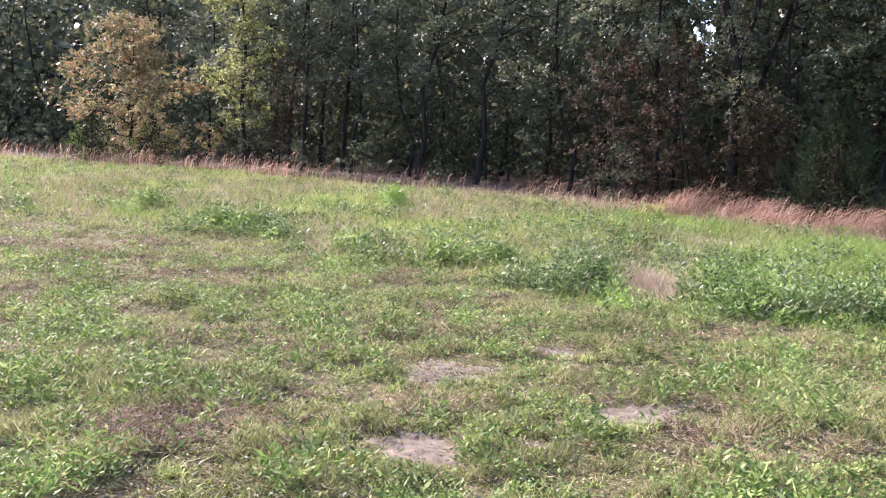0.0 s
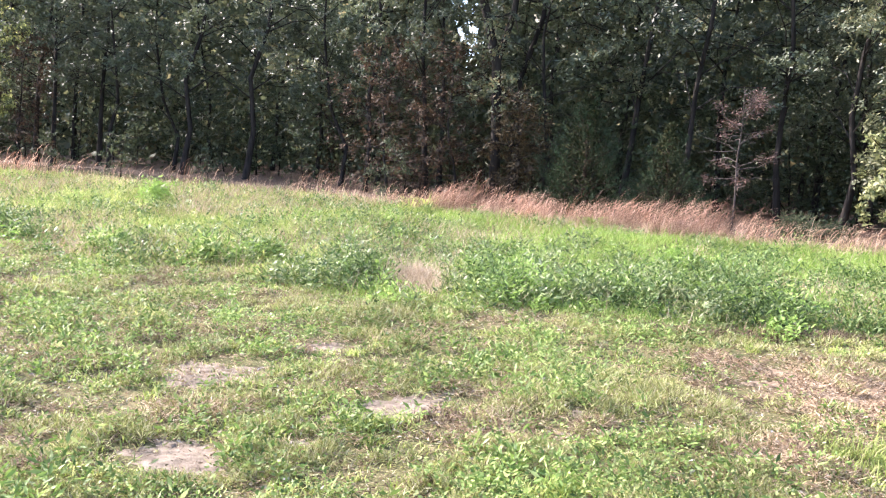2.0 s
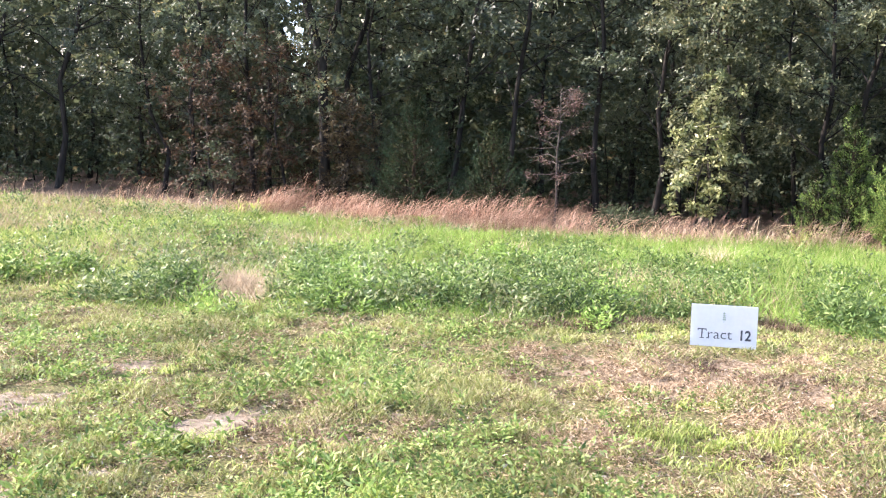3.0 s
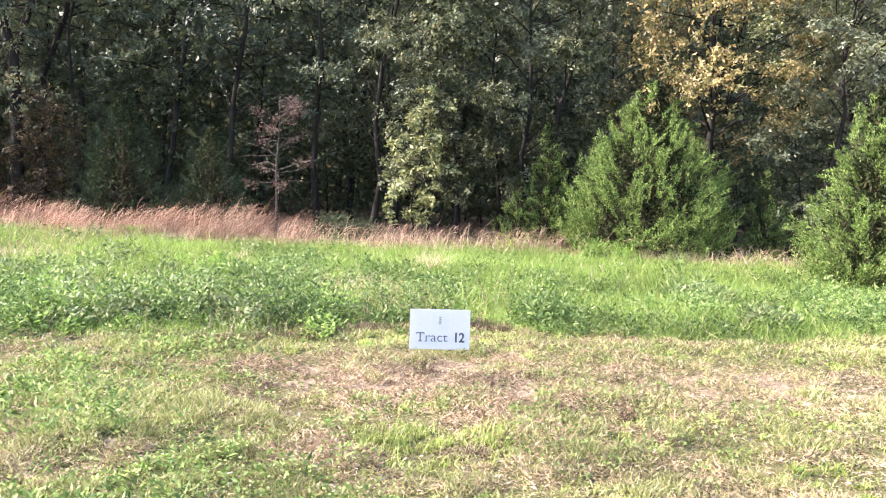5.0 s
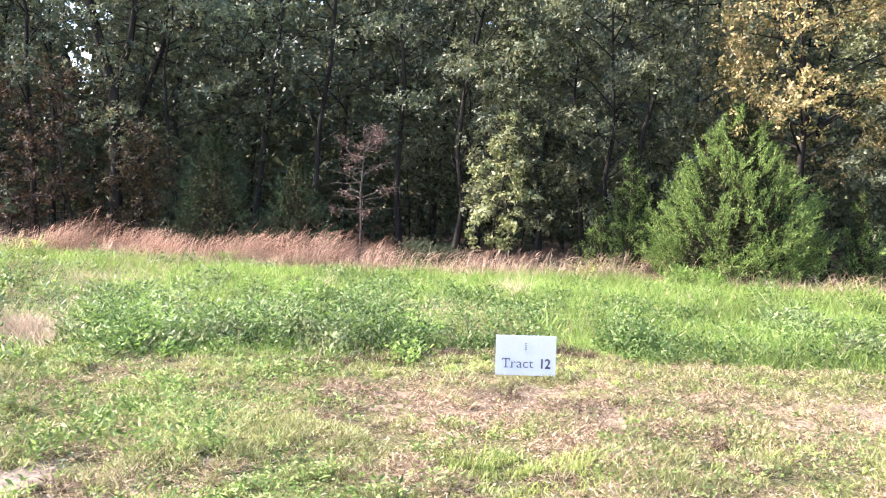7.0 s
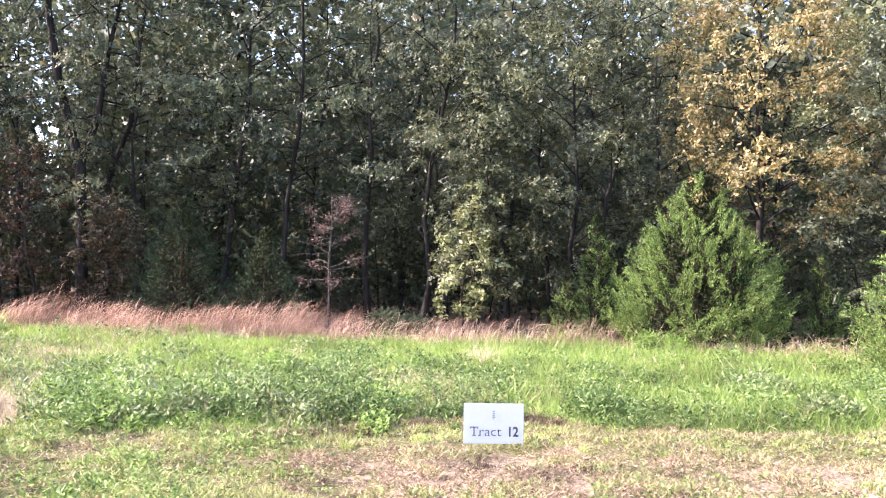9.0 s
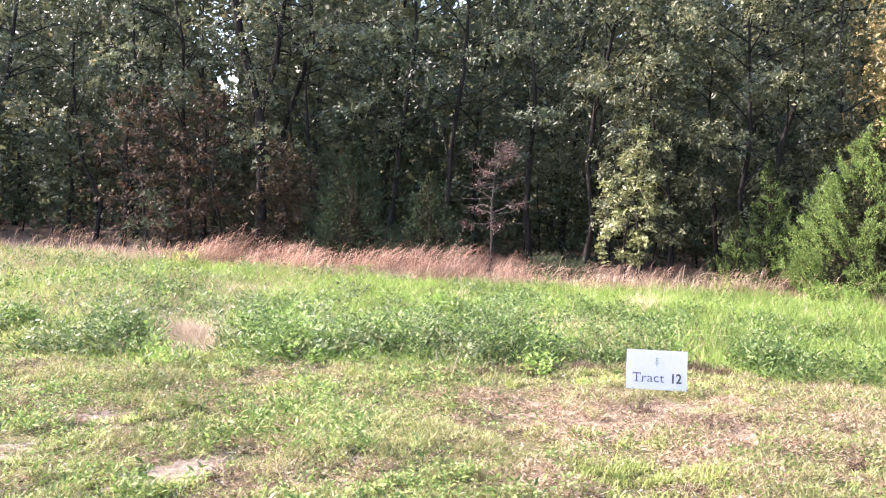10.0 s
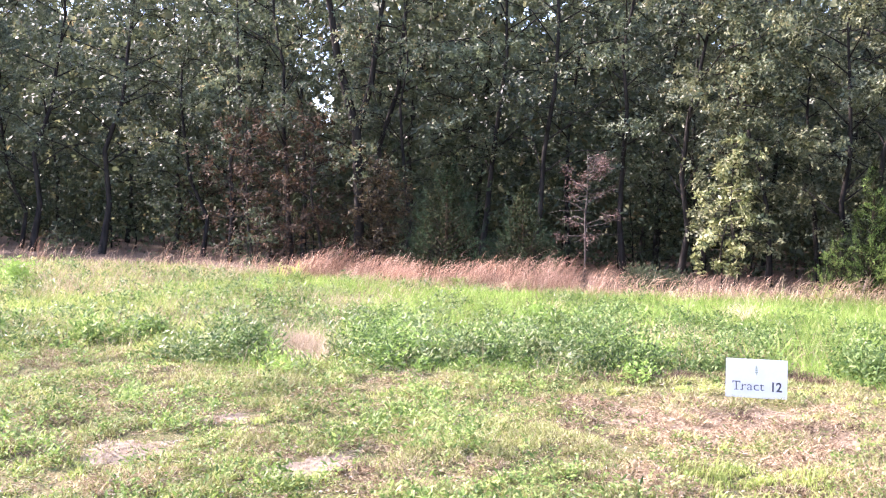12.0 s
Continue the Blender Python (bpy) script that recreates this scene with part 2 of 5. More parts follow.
def lattice(ix, iy, seed):
    h = (ix.astype(np.int64) * 374761393 + iy.astype(np.int64) * 668265263 + seed * 1442695041) & 0xFFFFFFFF
    h = ((h ^ (h >> 13)) * 1274126177) & 0xFFFFFFFF
    return ((h ^ (h >> 16)) & 0xFFFF) / 65535.0


def vnoise(x, y, size, seed=0):
    """Smooth value noise in 0..1 with lumps of that size in metres."""
    x, y = np.asarray(x, float) / size, np.asarray(y, float) / size
    ix, iy = np.floor(x), np.floor(y)
    fx, fy = x - ix, y - iy
    fx, fy = fx * fx * (3 - 2 * fx), fy * fy * (3 - 2 * fy)
    a, b = lattice(ix, iy, seed), lattice(ix + 1, iy, seed)
    c, d = lattice(ix, iy + 1, seed), lattice(ix + 1, iy + 1, seed)
    return (a * (1 - fx) + b * fx) * (1 - fy) + (c * (1 - fx) + d * fx) * fy


def hummock(x, y):
    """0..1: small cushions of turf with trodden hollows between them."""
    return vnoise(x, y, 0.38, 23) * 0.40 + vnoise(x, y, 0.17, 24) * 0.36 + vnoise(x, y, 0.08, 25) * 0.24


def ground_z(x, y):
    r = np.hypot(x, y)
    fade = np.clip(1.3 - r / 60, 0, 1)
    return ((vnoise(x, y, 2.6, 5) - 0.5) * 0.05 + (vnoise(x, y, 0.7, 6) - 0.5) * 0.035 + (vnoise(x, y, 0.38, 23) - 0.5) * 0.045 * np.clip(2 - r / 8, 0, 1)) * fade


def polar(bearing, dist):
    a = np.radians(bearing)
    return dist * np.sin(a), dist * np.cos(a)


def bearing_of(x, y):
    return np.degrees(np.arctan2(x, y))


def unit(v):
    return v / np.maximum(np.linalg.norm(v, axis=-1, keepdims=True), 1e-9)


def blades(base, height, width, az, lean, curl=0.5):
    """Grass blades: two bent pieces each, leaning to az (radians)."""
    n = len(base)
    side = np.stack([np.cos(az + np.pi / 2), np.sin(az + np.pi / 2), np.zeros(n)], 1) * (width / 2)[:, None]
    fwd = np.stack([np.cos(az), np.sin(az), np.zeros(n)], 1)
    up = np.array([0, 0, 1.0])
    turn = rng.uniform(-1.2, 1.2, n)
    side2 = np.stack([np.cos(az + np.pi / 2 + turn), np.sin(az + np.pi / 2 + turn), np.zeros(n)], 1) * (width / 2)[:, None]
    mid = base + fwd * (lean * height * 0.45 * (1 - curl * 0.5))[:, None] + up * (height * 0.58)[:, None]
    tip = base + fwd * (lean * height * (0.9 + curl * 0.4))[:, None] + up * (height * (1.0 - 0.25 * np.minimum(lean, 2) * curl))[:, None]
    v = np.stack([base - side2, base + side2, mid - side * 0.85, mid + side * 0.85, tip], 1).reshape(-1, 3)
    k = (np.arange(n) * 5)[:, None]
    f = np.concatenate([k + [0, 1, 3], k + [0, 3, 2], k + [2, 3, 4]], 1).reshape(-1, 3)
    return v, f


def spears(base, way, length, width):
    """Fine grass: one slim pointed piece for each blade."""
    way = unit(way)
    side = unit(np.cross(way, rand_dirs(len(base)))) * (width / 2)[:, None]
    v = np.stack([base - side, base + side, base + way * length[:, None]], 1).reshape(-1, 3)
    return v, np.arange(len(v)).reshape(-1, 3)


def leaves(base, way, facing, length, width, fold=0.25):
    """Leaves: folded rhombs from base along way, with their face towards facing."""
    way = unit(way)
    side = unit(np.cross(way, facing))
    nrm = np.cross(side, way)
    L, W = length[:, None], (width / 2)[:, None]
    mid = base + way * L * 0.45 + nrm * W * fold
    v = np.stack([base, mid - side * W, base + way * L, mid + side * W], 1).reshape(-1, 3)
    k = (np.arange(len(base)) * 4)[:, None]
    f = np.concatenate([k + [0, 2, 1], k + [0, 3, 2]], 1).reshape(-1, 3)
    return v, f


def tube(points, radii, sides=6):
    """A tapered limb along points, closed at its tip."""
    p, r = np.asarray(points, float), np.asarray(radii, float)
    n = len(p)
    d = unit(np.gradient(p, axis=0))
    ref = np.where(np.abs(d[:, 2:3]) > 0.9, np.array([[1.0, 0, 0]]), np.array([[0, 0, 1.0]]))
    u = unit(np.cross(d, ref))
    w = np.cross(d, u)
    a = np.arange(sides) / sides * 2 * np.pi
    ring = p[:, None] + r[:, None, None] * (np.cos(a)[None, :, None] * u[:, None] + np.sin(a)[None, :, None] * w[:, None])
    v = ring.reshape(-1, 3)
    i, j = np.meshgrid(np.arange(n - 1), np.arange(sides), indexing="ij")
    q = np.stack([i * sides + j, i * sides + (j + 1) % sides, (i + 1) * sides + (j + 1) % sides, (i + 1) * sides + j], -1).reshape(-1, 4)
    return v, np.concatenate([q[:, [0, 1, 2]], q[:, [0, 2, 3]]])


def rand_dirs(n, up=0.0):
    v = rng.normal(size=(n, 3))
    v[:, 2] += up
    return unit(v)


def stuff(name, v, f, mat, label, category):
    ob = new(name, fast_mesh(name, v, f, mat))
    return tagged(ob, label, category, kind="stuff")


def part(name, me, parent, label=""):
    ob = new(name, me)
    ob.parent = parent
    return tagged(ob, label)


def thing(name, x, y, label, category, group="", turn=0.0, size=1.0, z=None):
    ob = new(name)
    gz = float(ground_z(x, y)) if z is None else z
    ob.location, ob.rotation_euler, ob.scale = (x, y, gz), (0, 0, radians(turn)), (size, size, size)
    return tagged(ob, label, category, group)


# ---- plan of the field, by bearing and distance from where the walk begins ----
MOWN_B = [-40, -27.6, -18, -7, 4, 11.6, 18.7, 27, 36, 47.4, 54.5, 61, 69.6, 85]
MOWN_D = [16.5, 15.0, 13.2, 10.3, 9.2, 8.3, 8.3, 8.5, 8.8, 9.0, 9.3, 9.8, 10.7, 12]
SEDGE_B = [-40, -27.6, -21.7, -14.9, -7.6, 3.6, 12.8, 18, 25, 28.5, 35.7, 43, 50, 55, 61, 66, 85]
SEDGE_D = [46, 40.0, 35.2, 31.5, 27.2, 24.4, 21.4, 19.8, 18.7, 18.1, 17.3, 17.8, 18.6, 18.2, 18.2, 18.8, 19.5]
WOOD_B = [-45, -30, -20, -10, 0, 8, 15, 22, 30, 38, 45, 52, 60, 68, 85]
WOOD_D = [60, 47, 42.5, 36, 30, 26.5, 24.0, 22.5, 21.3, 20.6, 21.5, 22, 22.5, 22.5, 22]


def mown_edge(b):
    return np.interp(b, MOWN_B, MOWN_D)


def ragged(x, y):
    """How far the mowing edge strays, in metres."""
    return (vnoise(x, y, 0.8, 11) - 0.5) * 0.8 + (vnoise(x, y, 2.4, 12) - 0.5) * 0.9


def sedge_edge(b):
    return np.interp(b, SEDGE_B, SEDGE_D)


def wood_edge(b):
    return np.interp(b, WOOD_B, WOOD_D)


def set_back(b):
    """How far the woods recede behind the single trees, in metres."""
    return np.interp(b, [-40, -30, -24, -17, -14], [17, 15, 11, 7, 0])


def spot(x, y, cx, cy, rx, ry, turn=0.0):
    """1 in the middle of an uneven oval patch, 0 outside it."""
    c, s = math.cos(radians(turn)), math.sin(radians(turn))
    dx, dy = x - cx, y - cy
    u, v = (dx * c + dy * s) / rx, (-dx * s + dy * c) / ry
    d = np.sqrt(u * u + v * v) + (vnoise(x, y, 0.22, 31) - 0.5) * 0.9 + (vnoise(x, y, 0.08, 32) - 0.5) * 0.8
    return np.clip((1.15 - d) / 0.4, 0, 1)


# bare clay: x, y, half sizes, turn
BARE_SPOTS = [(-0.03, 4.28, 0.30, 0.28, 30), (0.30, 4.13, 0.12, 0.08, 20), (0.58, 4.33, 0.17, 0.10, 20), (1.15, 4.98, 0.48, 0.21, 12),
              (0.14, 5.75, 0.38, 0.26, 10), (0.80, 6.42, 0.32, 0.12, 10)]
# dead, dry turf
SIGN_SPOT = (5.2, 5.25, 0.55, 0.55)
STRAW_SPOTS = [(4.65, 4.80, 1.55, 0.85, -42), (6.7, 3.4, 1.5, 0.8, -45), (1.8, 4.45, 0.55, 0.3, 0), (-0.4, 5.0, 0.7, 0.35, 0), (3.9, 5.9, 0.6, 0.3, -20), (-2.6, 9.0, 1.1, 0.6, 0),
               (-4.6, 10.8, 1.4, 0.7, 0), (7.9, 4.9, 1.4, 0.35, -38), (-1.3, 4.3, 0.5, 0.4, 0), (5.6, 7.25, 0.5, 0.16, -35), (3.3, 3.9, 0.8, 0.3, -10)]
BUFF_SPOTS = [(2.2, 9.4, 0.34, 0.70, -13), (9.8, 10.5, 0.24, 0.3, 0), (7.4, 12.4, 0.2, 0.2, 0), (-1.4, 11.5, 0.2, 0.3, 0)]


def most(x, y, spots):
    out = np.zeros_like(x)
    for s in spots:
        out = np.maximum(out, spot(x, y, *s))
    return out


def scatter(n, near, far, power, lo=-36.0, hi=80.0):
    """Places in the field, thinning out with the distance."""
    u = rng.random(n)
    e = 2 - power
    r = (near ** e + u * (far ** e - near ** e)) ** (1 / e)
    b = rng.uniform(lo, hi, n)
    x, y = polar(b, r)
    return x, y, r, b


def on_ground(x, y, lift=0.0):
    return np.stack([x, y, ground_z(x, y) + lift], 1)


# ---- ground ----
def build_ground():
    radii = np.concatenate([[0.0], np.linspace(0.5, 2.9, 13), np.linspace(3.0, 11, 81), np.linspace(11.5, 70, 56), [90, 130, 200, 400, 900, 2200]])
    a = np.radians(np.concatenate([np.linspace(-36, 80, 240), np.linspace(80, 324, 62)[1:-1]]))
    n = len(a)
    x, y = radii[1:, None] * np.sin(a), radii[1:, None] * np.cos(a)
    v = np.concatenate([[[0, 0, float(ground_z(0.0, 0.0))]], np.stack([x, y, ground_z(x, y)], -1).reshape(-1, 3)])
    i, j = np.meshgrid(np.arange(len(radii) - 2), np.arange(n), indexing="ij")
    q = np.stack([1 + i * n + j, 1 + (i + 1) * n + j, 1 + (i + 1) * n + (j + 1) % n, 1 + i * n + (j + 1) % n], -1).reshape(-1, 4)
    tri = np.concatenate([q[:, [0, 2, 1]], q[:, [0, 3, 2]]])
    k = np.arange(n)
    tri = np.concatenate([tri, np.stack([np.zeros(n, int), 1 + (k + 1) % n, 1 + k], 1)])
    me = fast_mesh("ground", v, tri, EARTH)
    me.materials.append(LITTER)
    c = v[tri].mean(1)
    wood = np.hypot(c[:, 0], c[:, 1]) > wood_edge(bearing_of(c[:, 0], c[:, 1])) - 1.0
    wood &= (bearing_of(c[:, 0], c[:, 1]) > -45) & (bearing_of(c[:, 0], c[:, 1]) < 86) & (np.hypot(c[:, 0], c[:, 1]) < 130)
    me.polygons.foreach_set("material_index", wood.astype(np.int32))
    me.polygons.foreach_set("use_smooth", np.ones(len(tri), bool))
    tagged(new("ground", me), "dry clay field soil with thatch and leaf litter under the woods", "ground", kind="structure")


build_ground()


def build_bare(cx, cy, rx, ry, turn, mat=None, name="bare_patch", label="pale bare clay patch worn into the mown turf"):
    """A low uneven sheet of bare clay, just over the soil, ragged at its rim."""
    n, rings = (40, 7) if rx < 0.5 else (90, 16)
    a = np.arange(n) / n * 2 * np.pi
    rim = 1 + (vnoise(np.cos(a) * 2 + cx * 9, np.sin(a) * 2 + cy * 9, 0.9, 3) - 0.5) * 0.9 + (vnoise(np.cos(a) * 2 + cx, np.sin(a) * 2, 0.25, 4) - 0.5) * 0.7
    s = np.linspace(0, 1, rings)[1:, None]
    u, w = s * rim * rx * 1.05 * np.cos(a), s * rim * ry * 1.05 * np.sin(a)
    c, sn = math.cos(radians(turn)), math.sin(radians(turn))
    x, y = cx + u * c - w * sn, cy + u * sn + w * c
    z = ground_z(x, y) + 0.010 * (1 - s ** 3) - 0.004 + (vnoise(x, y, 0.05, 9) - 0.5) * 0.014 * (1 - s ** 4)
    v = np.concatenate([[[cx, cy, float(ground_z(cx, cy)) + 0.014]], np.stack([x, y, z], -1).reshape(-1, 3)])
    i, j = np.meshgrid(np.arange(rings - 2), np.arange(n), indexing="ij")
    q = np.stack([1 + i * n + j, 1 + (i + 1) * n + j, 1 + (i + 1) * n + (j + 1) % n, 1 + i * n + (j + 1) % n], -1).reshape(-1, 4)
    k = np.arange(n)
    tri = np.concatenate([q[:, [0, 1, 2]], q[:, [0, 2, 3]], np.stack([np.zeros(n, int), 1 + k, 1 + (k + 1) % n], 1)])
    tagged(new(name, fast_mesh(name, v, tri, mat or BARE)), label, "soil", "bare patches", "structure")


for s in BARE_SPOTS:
    build_bare(*s)
for s in STRAW_SPOTS[:2]:
    build_bare(s[0], s[1], s[2] * 0.75, s[3] * 0.7, s[4], MATTED, "thatch_patch", "matted tan dead grass lying flat on the soil")

# ---- mown turf ----
def build_turf():
    sets = []
    for count, near, far, power, lo, hi, soft_edge, grow in ((1150000, 2.9, 15.5, 1.75, -33, 75, 2.5, 1.0), (40000, 0.15, 3.1, 0.4, -36, 78, 6.0, 1.8), (60000, 0.15, 6.5, 0.35, 82, 320, 4.0, 2.4)):
        x, y, r, b = scatter(count, near, far, power, lo, hi)
        b = b + rng.normal(0, soft_edge, count)
        r = r * (1 + rng.normal(0, 0.03, count))
        x, y = polar(b, r)
        sets.append((x, y, r, b, np.full(count, grow)))
    x, y, r, b, grow = (np.concatenate(c) for c in zip(*sets))
    edge = mown_edge(b) + ragged(x, y)
    bare, dry = most(x, y, BARE_SPOTS), most(x, y, STRAW_SPOTS)
    hum = hummock(x, y)
    keep = (r < edge + 0.3) & (rng.random(len(x)) > bare * 0.84) & (rng.random(len(x)) < np.clip(0.42 + (hum - 0.43) * 4.2, 0.13, 1))
    x, y, r, b, dry, bare, grow, hum = (c[keep] for c in (x, y, r, b, dry, bare, grow, hum))
    n = len(x)
    patchy = vnoise(x, y, 1.3, 21) * 0.40 + vnoise(x, y, 0.42, 22) * 0.35 + vnoise(x, y, 0.16, 26) * 0.25
    dryness = np.clip((patchy - 0.43) * 5.5 + (0.5 - hum) * 1.5, 0.12, 0.90) * np.interp(b, [-30, 25], [1.05, 1]) + dry * 0.75 + bare * 0.6
    low = np.clip((0.50 - hum) * 5, 0, 1)
    brown = rng.random(n) < np.clip(0.13 + 0.45 * low + dryness * 0.18, 0, 0.6)
    straw = ~brown & (rng.random(n) < dryness * 0.80)
    green = ~straw & ~brown
    tuft = 0.45 + 1.5 * np.clip((hum - 0.38) * 3.2, 0, 1)
    for mask, name, mat, z0, z1, size, label in (
            (green, "mown_grass", GRASS, 0.15, 1.4, 0.036, "short mown green grass mixed with yellowing blades"),
            (straw, "dry_straw", STRAW, -0.02, 0.5, 0.030, "bleached dry straw lying in the mown turf"),
            (brown, "dead_thatch", BROWN, 0.0, 0.7, 0.034, "brown dead thatch between the grass blades")):
        m = int(mask.sum())
        a = rng.uniform(0, 6.283, m)
        way = np.stack([np.cos(a), np.sin(a), rng.uniform(z0, z1, m) * np.clip(tuft[mask], 0.5, 1.7)], 1)
        L = size * rng.uniform(0.42, 1.3, m) * (0.6 + 0.4 * tuft[mask]) * (1 + r[mask] / 20) * grow[mask]
        base = on_ground(x[mask], y[mask]) + np.array([0, 0, 1.0]) * (rng.random(m) * 0.022 * tuft[mask])[:, None]
        v, f = spears(base, way, L, (0.0032 if mat is STRAW else 0.0042) * rng.uniform(0.6, 1.4, m) * (1 + r[mask] / 9) * grow[mask] ** 0.5)
        stuff(name, v, f, mat, label, "grass")


def rosettes(name, x, y, r, mat, label, size, per, tall, flat=0.6):
    """Low broad-leaved plants: leaves fanning out of one root."""
    n = len(x)
    root = np.repeat(on_ground(x, y), per, 0)
    s = np.repeat(size * rng.uniform(0.45, 1.45, n) * (1 + r / 22), per)
    m = n * per
    a = rng.uniform(0, 6.283, m)
    out = np.stack([np.cos(a), np.sin(a), rng.uniform(-0.1, 1.0, m) * (1 - flat) + 0.15], 1)
    start = root + out * (s * rng.uniform(0, 1.1, m))[:, None] + np.array([0, 0, 1.0]) * (rng.random(m) * tall * np.repeat(0.5 + vnoise(x, y, 0.5, 27), per))[:, None]
    v, f = leaves(start, out + rng.normal(size=(m, 3)) * 0.35, unit(np.array([0, 0, 1.0]) + rng.normal(size=(m, 3)) * 0.7), s, s * rng.uniform(0.4, 0.7, m))
    stuff(name, v, f, mat, label, "weeds")


def build_low_weeds():
    x, y, r, b = scatter(56000, 2.7, 16, 1.5, -33, 75)
    b = b + rng.normal(0, 3.0, len(b))
    x, y = polar(b, r)
    x2, y2, r2, b2 = scatter(5200, 0.3, 7.0, 0.3, 0, 360)
    x, y, r, b = np.concatenate([x, x2]), np.concatenate([y, y2]), np.concatenate([r, r2]), np.concatenate([b, b2 % 180 - 60])
    bare, dry = most(x, y, BARE_SPOTS), most(x, y, STRAW_SPOTS)
    p = np.clip((vnoise(x, y, 0.9, 41) * 0.35 + vnoise(x, y, 0.28, 42) * 0.35 + hummock(x, y) * 0.30 - 0.49) * 9, 0.02, 0.80) * np.clip(1.35 - b / 58, 0.22, 1)
    keep = (r < mown_edge(b)) & (rng.random(len(x)) < p * (1 - bare) * (1 - 0.85 * dry) * (1 - most(x, y, [SIGN_SPOT])))
    rosettes("low_weeds", x[keep], y[keep], r[keep], CLOVER, "low dark green clover-like weeds in the mown turf", 0.0185, 8, 0.075)


def build_litter():
    """Bleached bits of leaf and stem that the mower left."""
    x, y, r, b = scatter(16000, 3.0, 12.5, 1.5, -32, 74)
    keep = (r < mown_edge(b)) & (rng.random(len(x)) < np.clip((vnoise(x, y, 0.6, 47) - 0.25) * 2, 0.05, 1) * np.interp(b, [-30, 20, 50], [1, 0.9, 0.6]))
    x, y, r = x[keep], y[keep], r[keep]
    m = len(x)
    a = rng.uniform(0, 6.283, m)
    way = np.stack([np.cos(a), np.sin(a), rng.normal(0, 0.35, m)], 1)
    s = rng.uniform(0.010, 0.032, m) * (1 + r / 25)
    v, f = leaves(on_ground(x, y, 0.012) + np.array([0, 0, 1.0]) * (rng.random(m) * 0.03)[:, None], way, unit(np.array([0, 0, 1.0]) + rng.normal(size=(m, 3)) * 0.7), s, s * rng.uniform(0.15, 0.5, m), 0.5)
    stuff("leaf_litter", v, f, LITTER_LEAF, "bleached grey leaf and stem litter lying in the turf", "litter")


build_litter()


def build_turf_tufts():
    """Hummocks of thicker grass all over the mown turf."""
    x, y, r, b = scatter(1150, 3.2, 12.0, 1.2, -31, 73)
    keep = (r < mown_edge(b)) & (most(x, y, BARE_SPOTS + STRAW_SPOTS[:2] + [SIGN_SPOT]) < 0.3)
    x, y, r = x[keep], y[keep], r[keep]
    per, k = 34, len(x)
    rad = np.repeat(rng.uniform(0.03, 0.12, k), per)
    tall = np.repeat(rng.uniform(0.03, 0.08, k), per)
    m = k * per
    a, q = rng.uniform(0, 6.283, m), np.sqrt(rng.random(m))
    px, py = np.repeat(x, per) + np.cos(a) * q * rad * 1.4, np.repeat(y, per) + np.sin(a) * q * rad
    v, f = blades(on_ground(px, py), tall * rng.uniform(0.5, 1.15, m) * (1.2 - 0.6 * q), 0.0065 * (1 + np.repeat(r, per) / 18), rng.uniform(0, 6.283, m), rng.uniform(0.2, 1.7, m))
    stuff("grass_hummocks", v, f, TUFT, "small yellow-green grass hummocks standing in the mown turf", "grass")


build_turf()
build_low_weeds()
build_turf_tufts()


def green_tuft(x, y, rad, n, h, mat, label):
    """A tuft of taller grass that the mower left."""
    a, q = rng.uniform(0, 6.283, n), np.sqrt(rng.random(n))
    lobes = 1 + 0.45 * np.sin(a * 2 + x * 9) + 0.3 * np.sin(a * 3 + y * 7)
    px, py = x + np.cos(a) * q * rad * 1.5 * lobes, y + np.sin(a) * q * rad * lobes
    v, f = blades(on_ground(px, py), h * rng.uniform(0.5, 1.15, n) * (1.2 - 0.6 * q), np.full(n, 0.0055), rng.uniform(0, 6.283, n), rng.uniform(0.2, 1.6, n))
    tagged(new("grass_tuft", fast_mesh("grass_tuft", v, f, mat)), label, "grass", kind="stuff")


for tx, ty, rad, h in ((3.45, 3.90, 0.22, 0.10), (3.95, 3.52, 0.20, 0.10), (3.66, 3.66, 0.10, 0.07), (1.62, 3.62, 0.12, 0.10), (0.95, 4.62, 0.12, 0.10)):
    green_tuft(tx, ty, rad, int(2300 * rad), h, TUFT, "fresh green grass tuft standing above the mown turf")
for tx, ty, rad, h in ((2.75, 5.55, 0.18, 0.09), (2.35, 5.2, 0.16, 0.09), (-0.9, 6.6, 0.2, 0.09), (-2.2, 6.2, 0.22, 0.10), (0.05, 6.4, 0.22, 0.09), (6.9, 2.9, 0.16, 0.09), (-1.7, 4.9, 0.2, 0.08)):
    green_tuft(tx, ty, rad, 480, h, GRASS, "yellow-green grass tuft standing above the mown turf")


for tx, ty, rad, h in ((14.4, 11.6, 0.35, 0.20), (14.9, 11.1, 0.30, 0.14), (5.62, 7.08, 0.20, 0.07), (5.85, 6.92, 0.16, 0.08), (5.30, 7.30, 0.14, 0.05), (10.0, 4.0, 0.22, 0.08), (-2.1, 9.6, 0.25, 0.08), (-0.5, 9.2, 0.2, 0.07), (1.35, 4.72, 0.16, 0.05)):
    green_tuft(tx, ty, rad, int(2300 * rad), h, BROWN, 'heap of brown dead grass at the mowing edge')


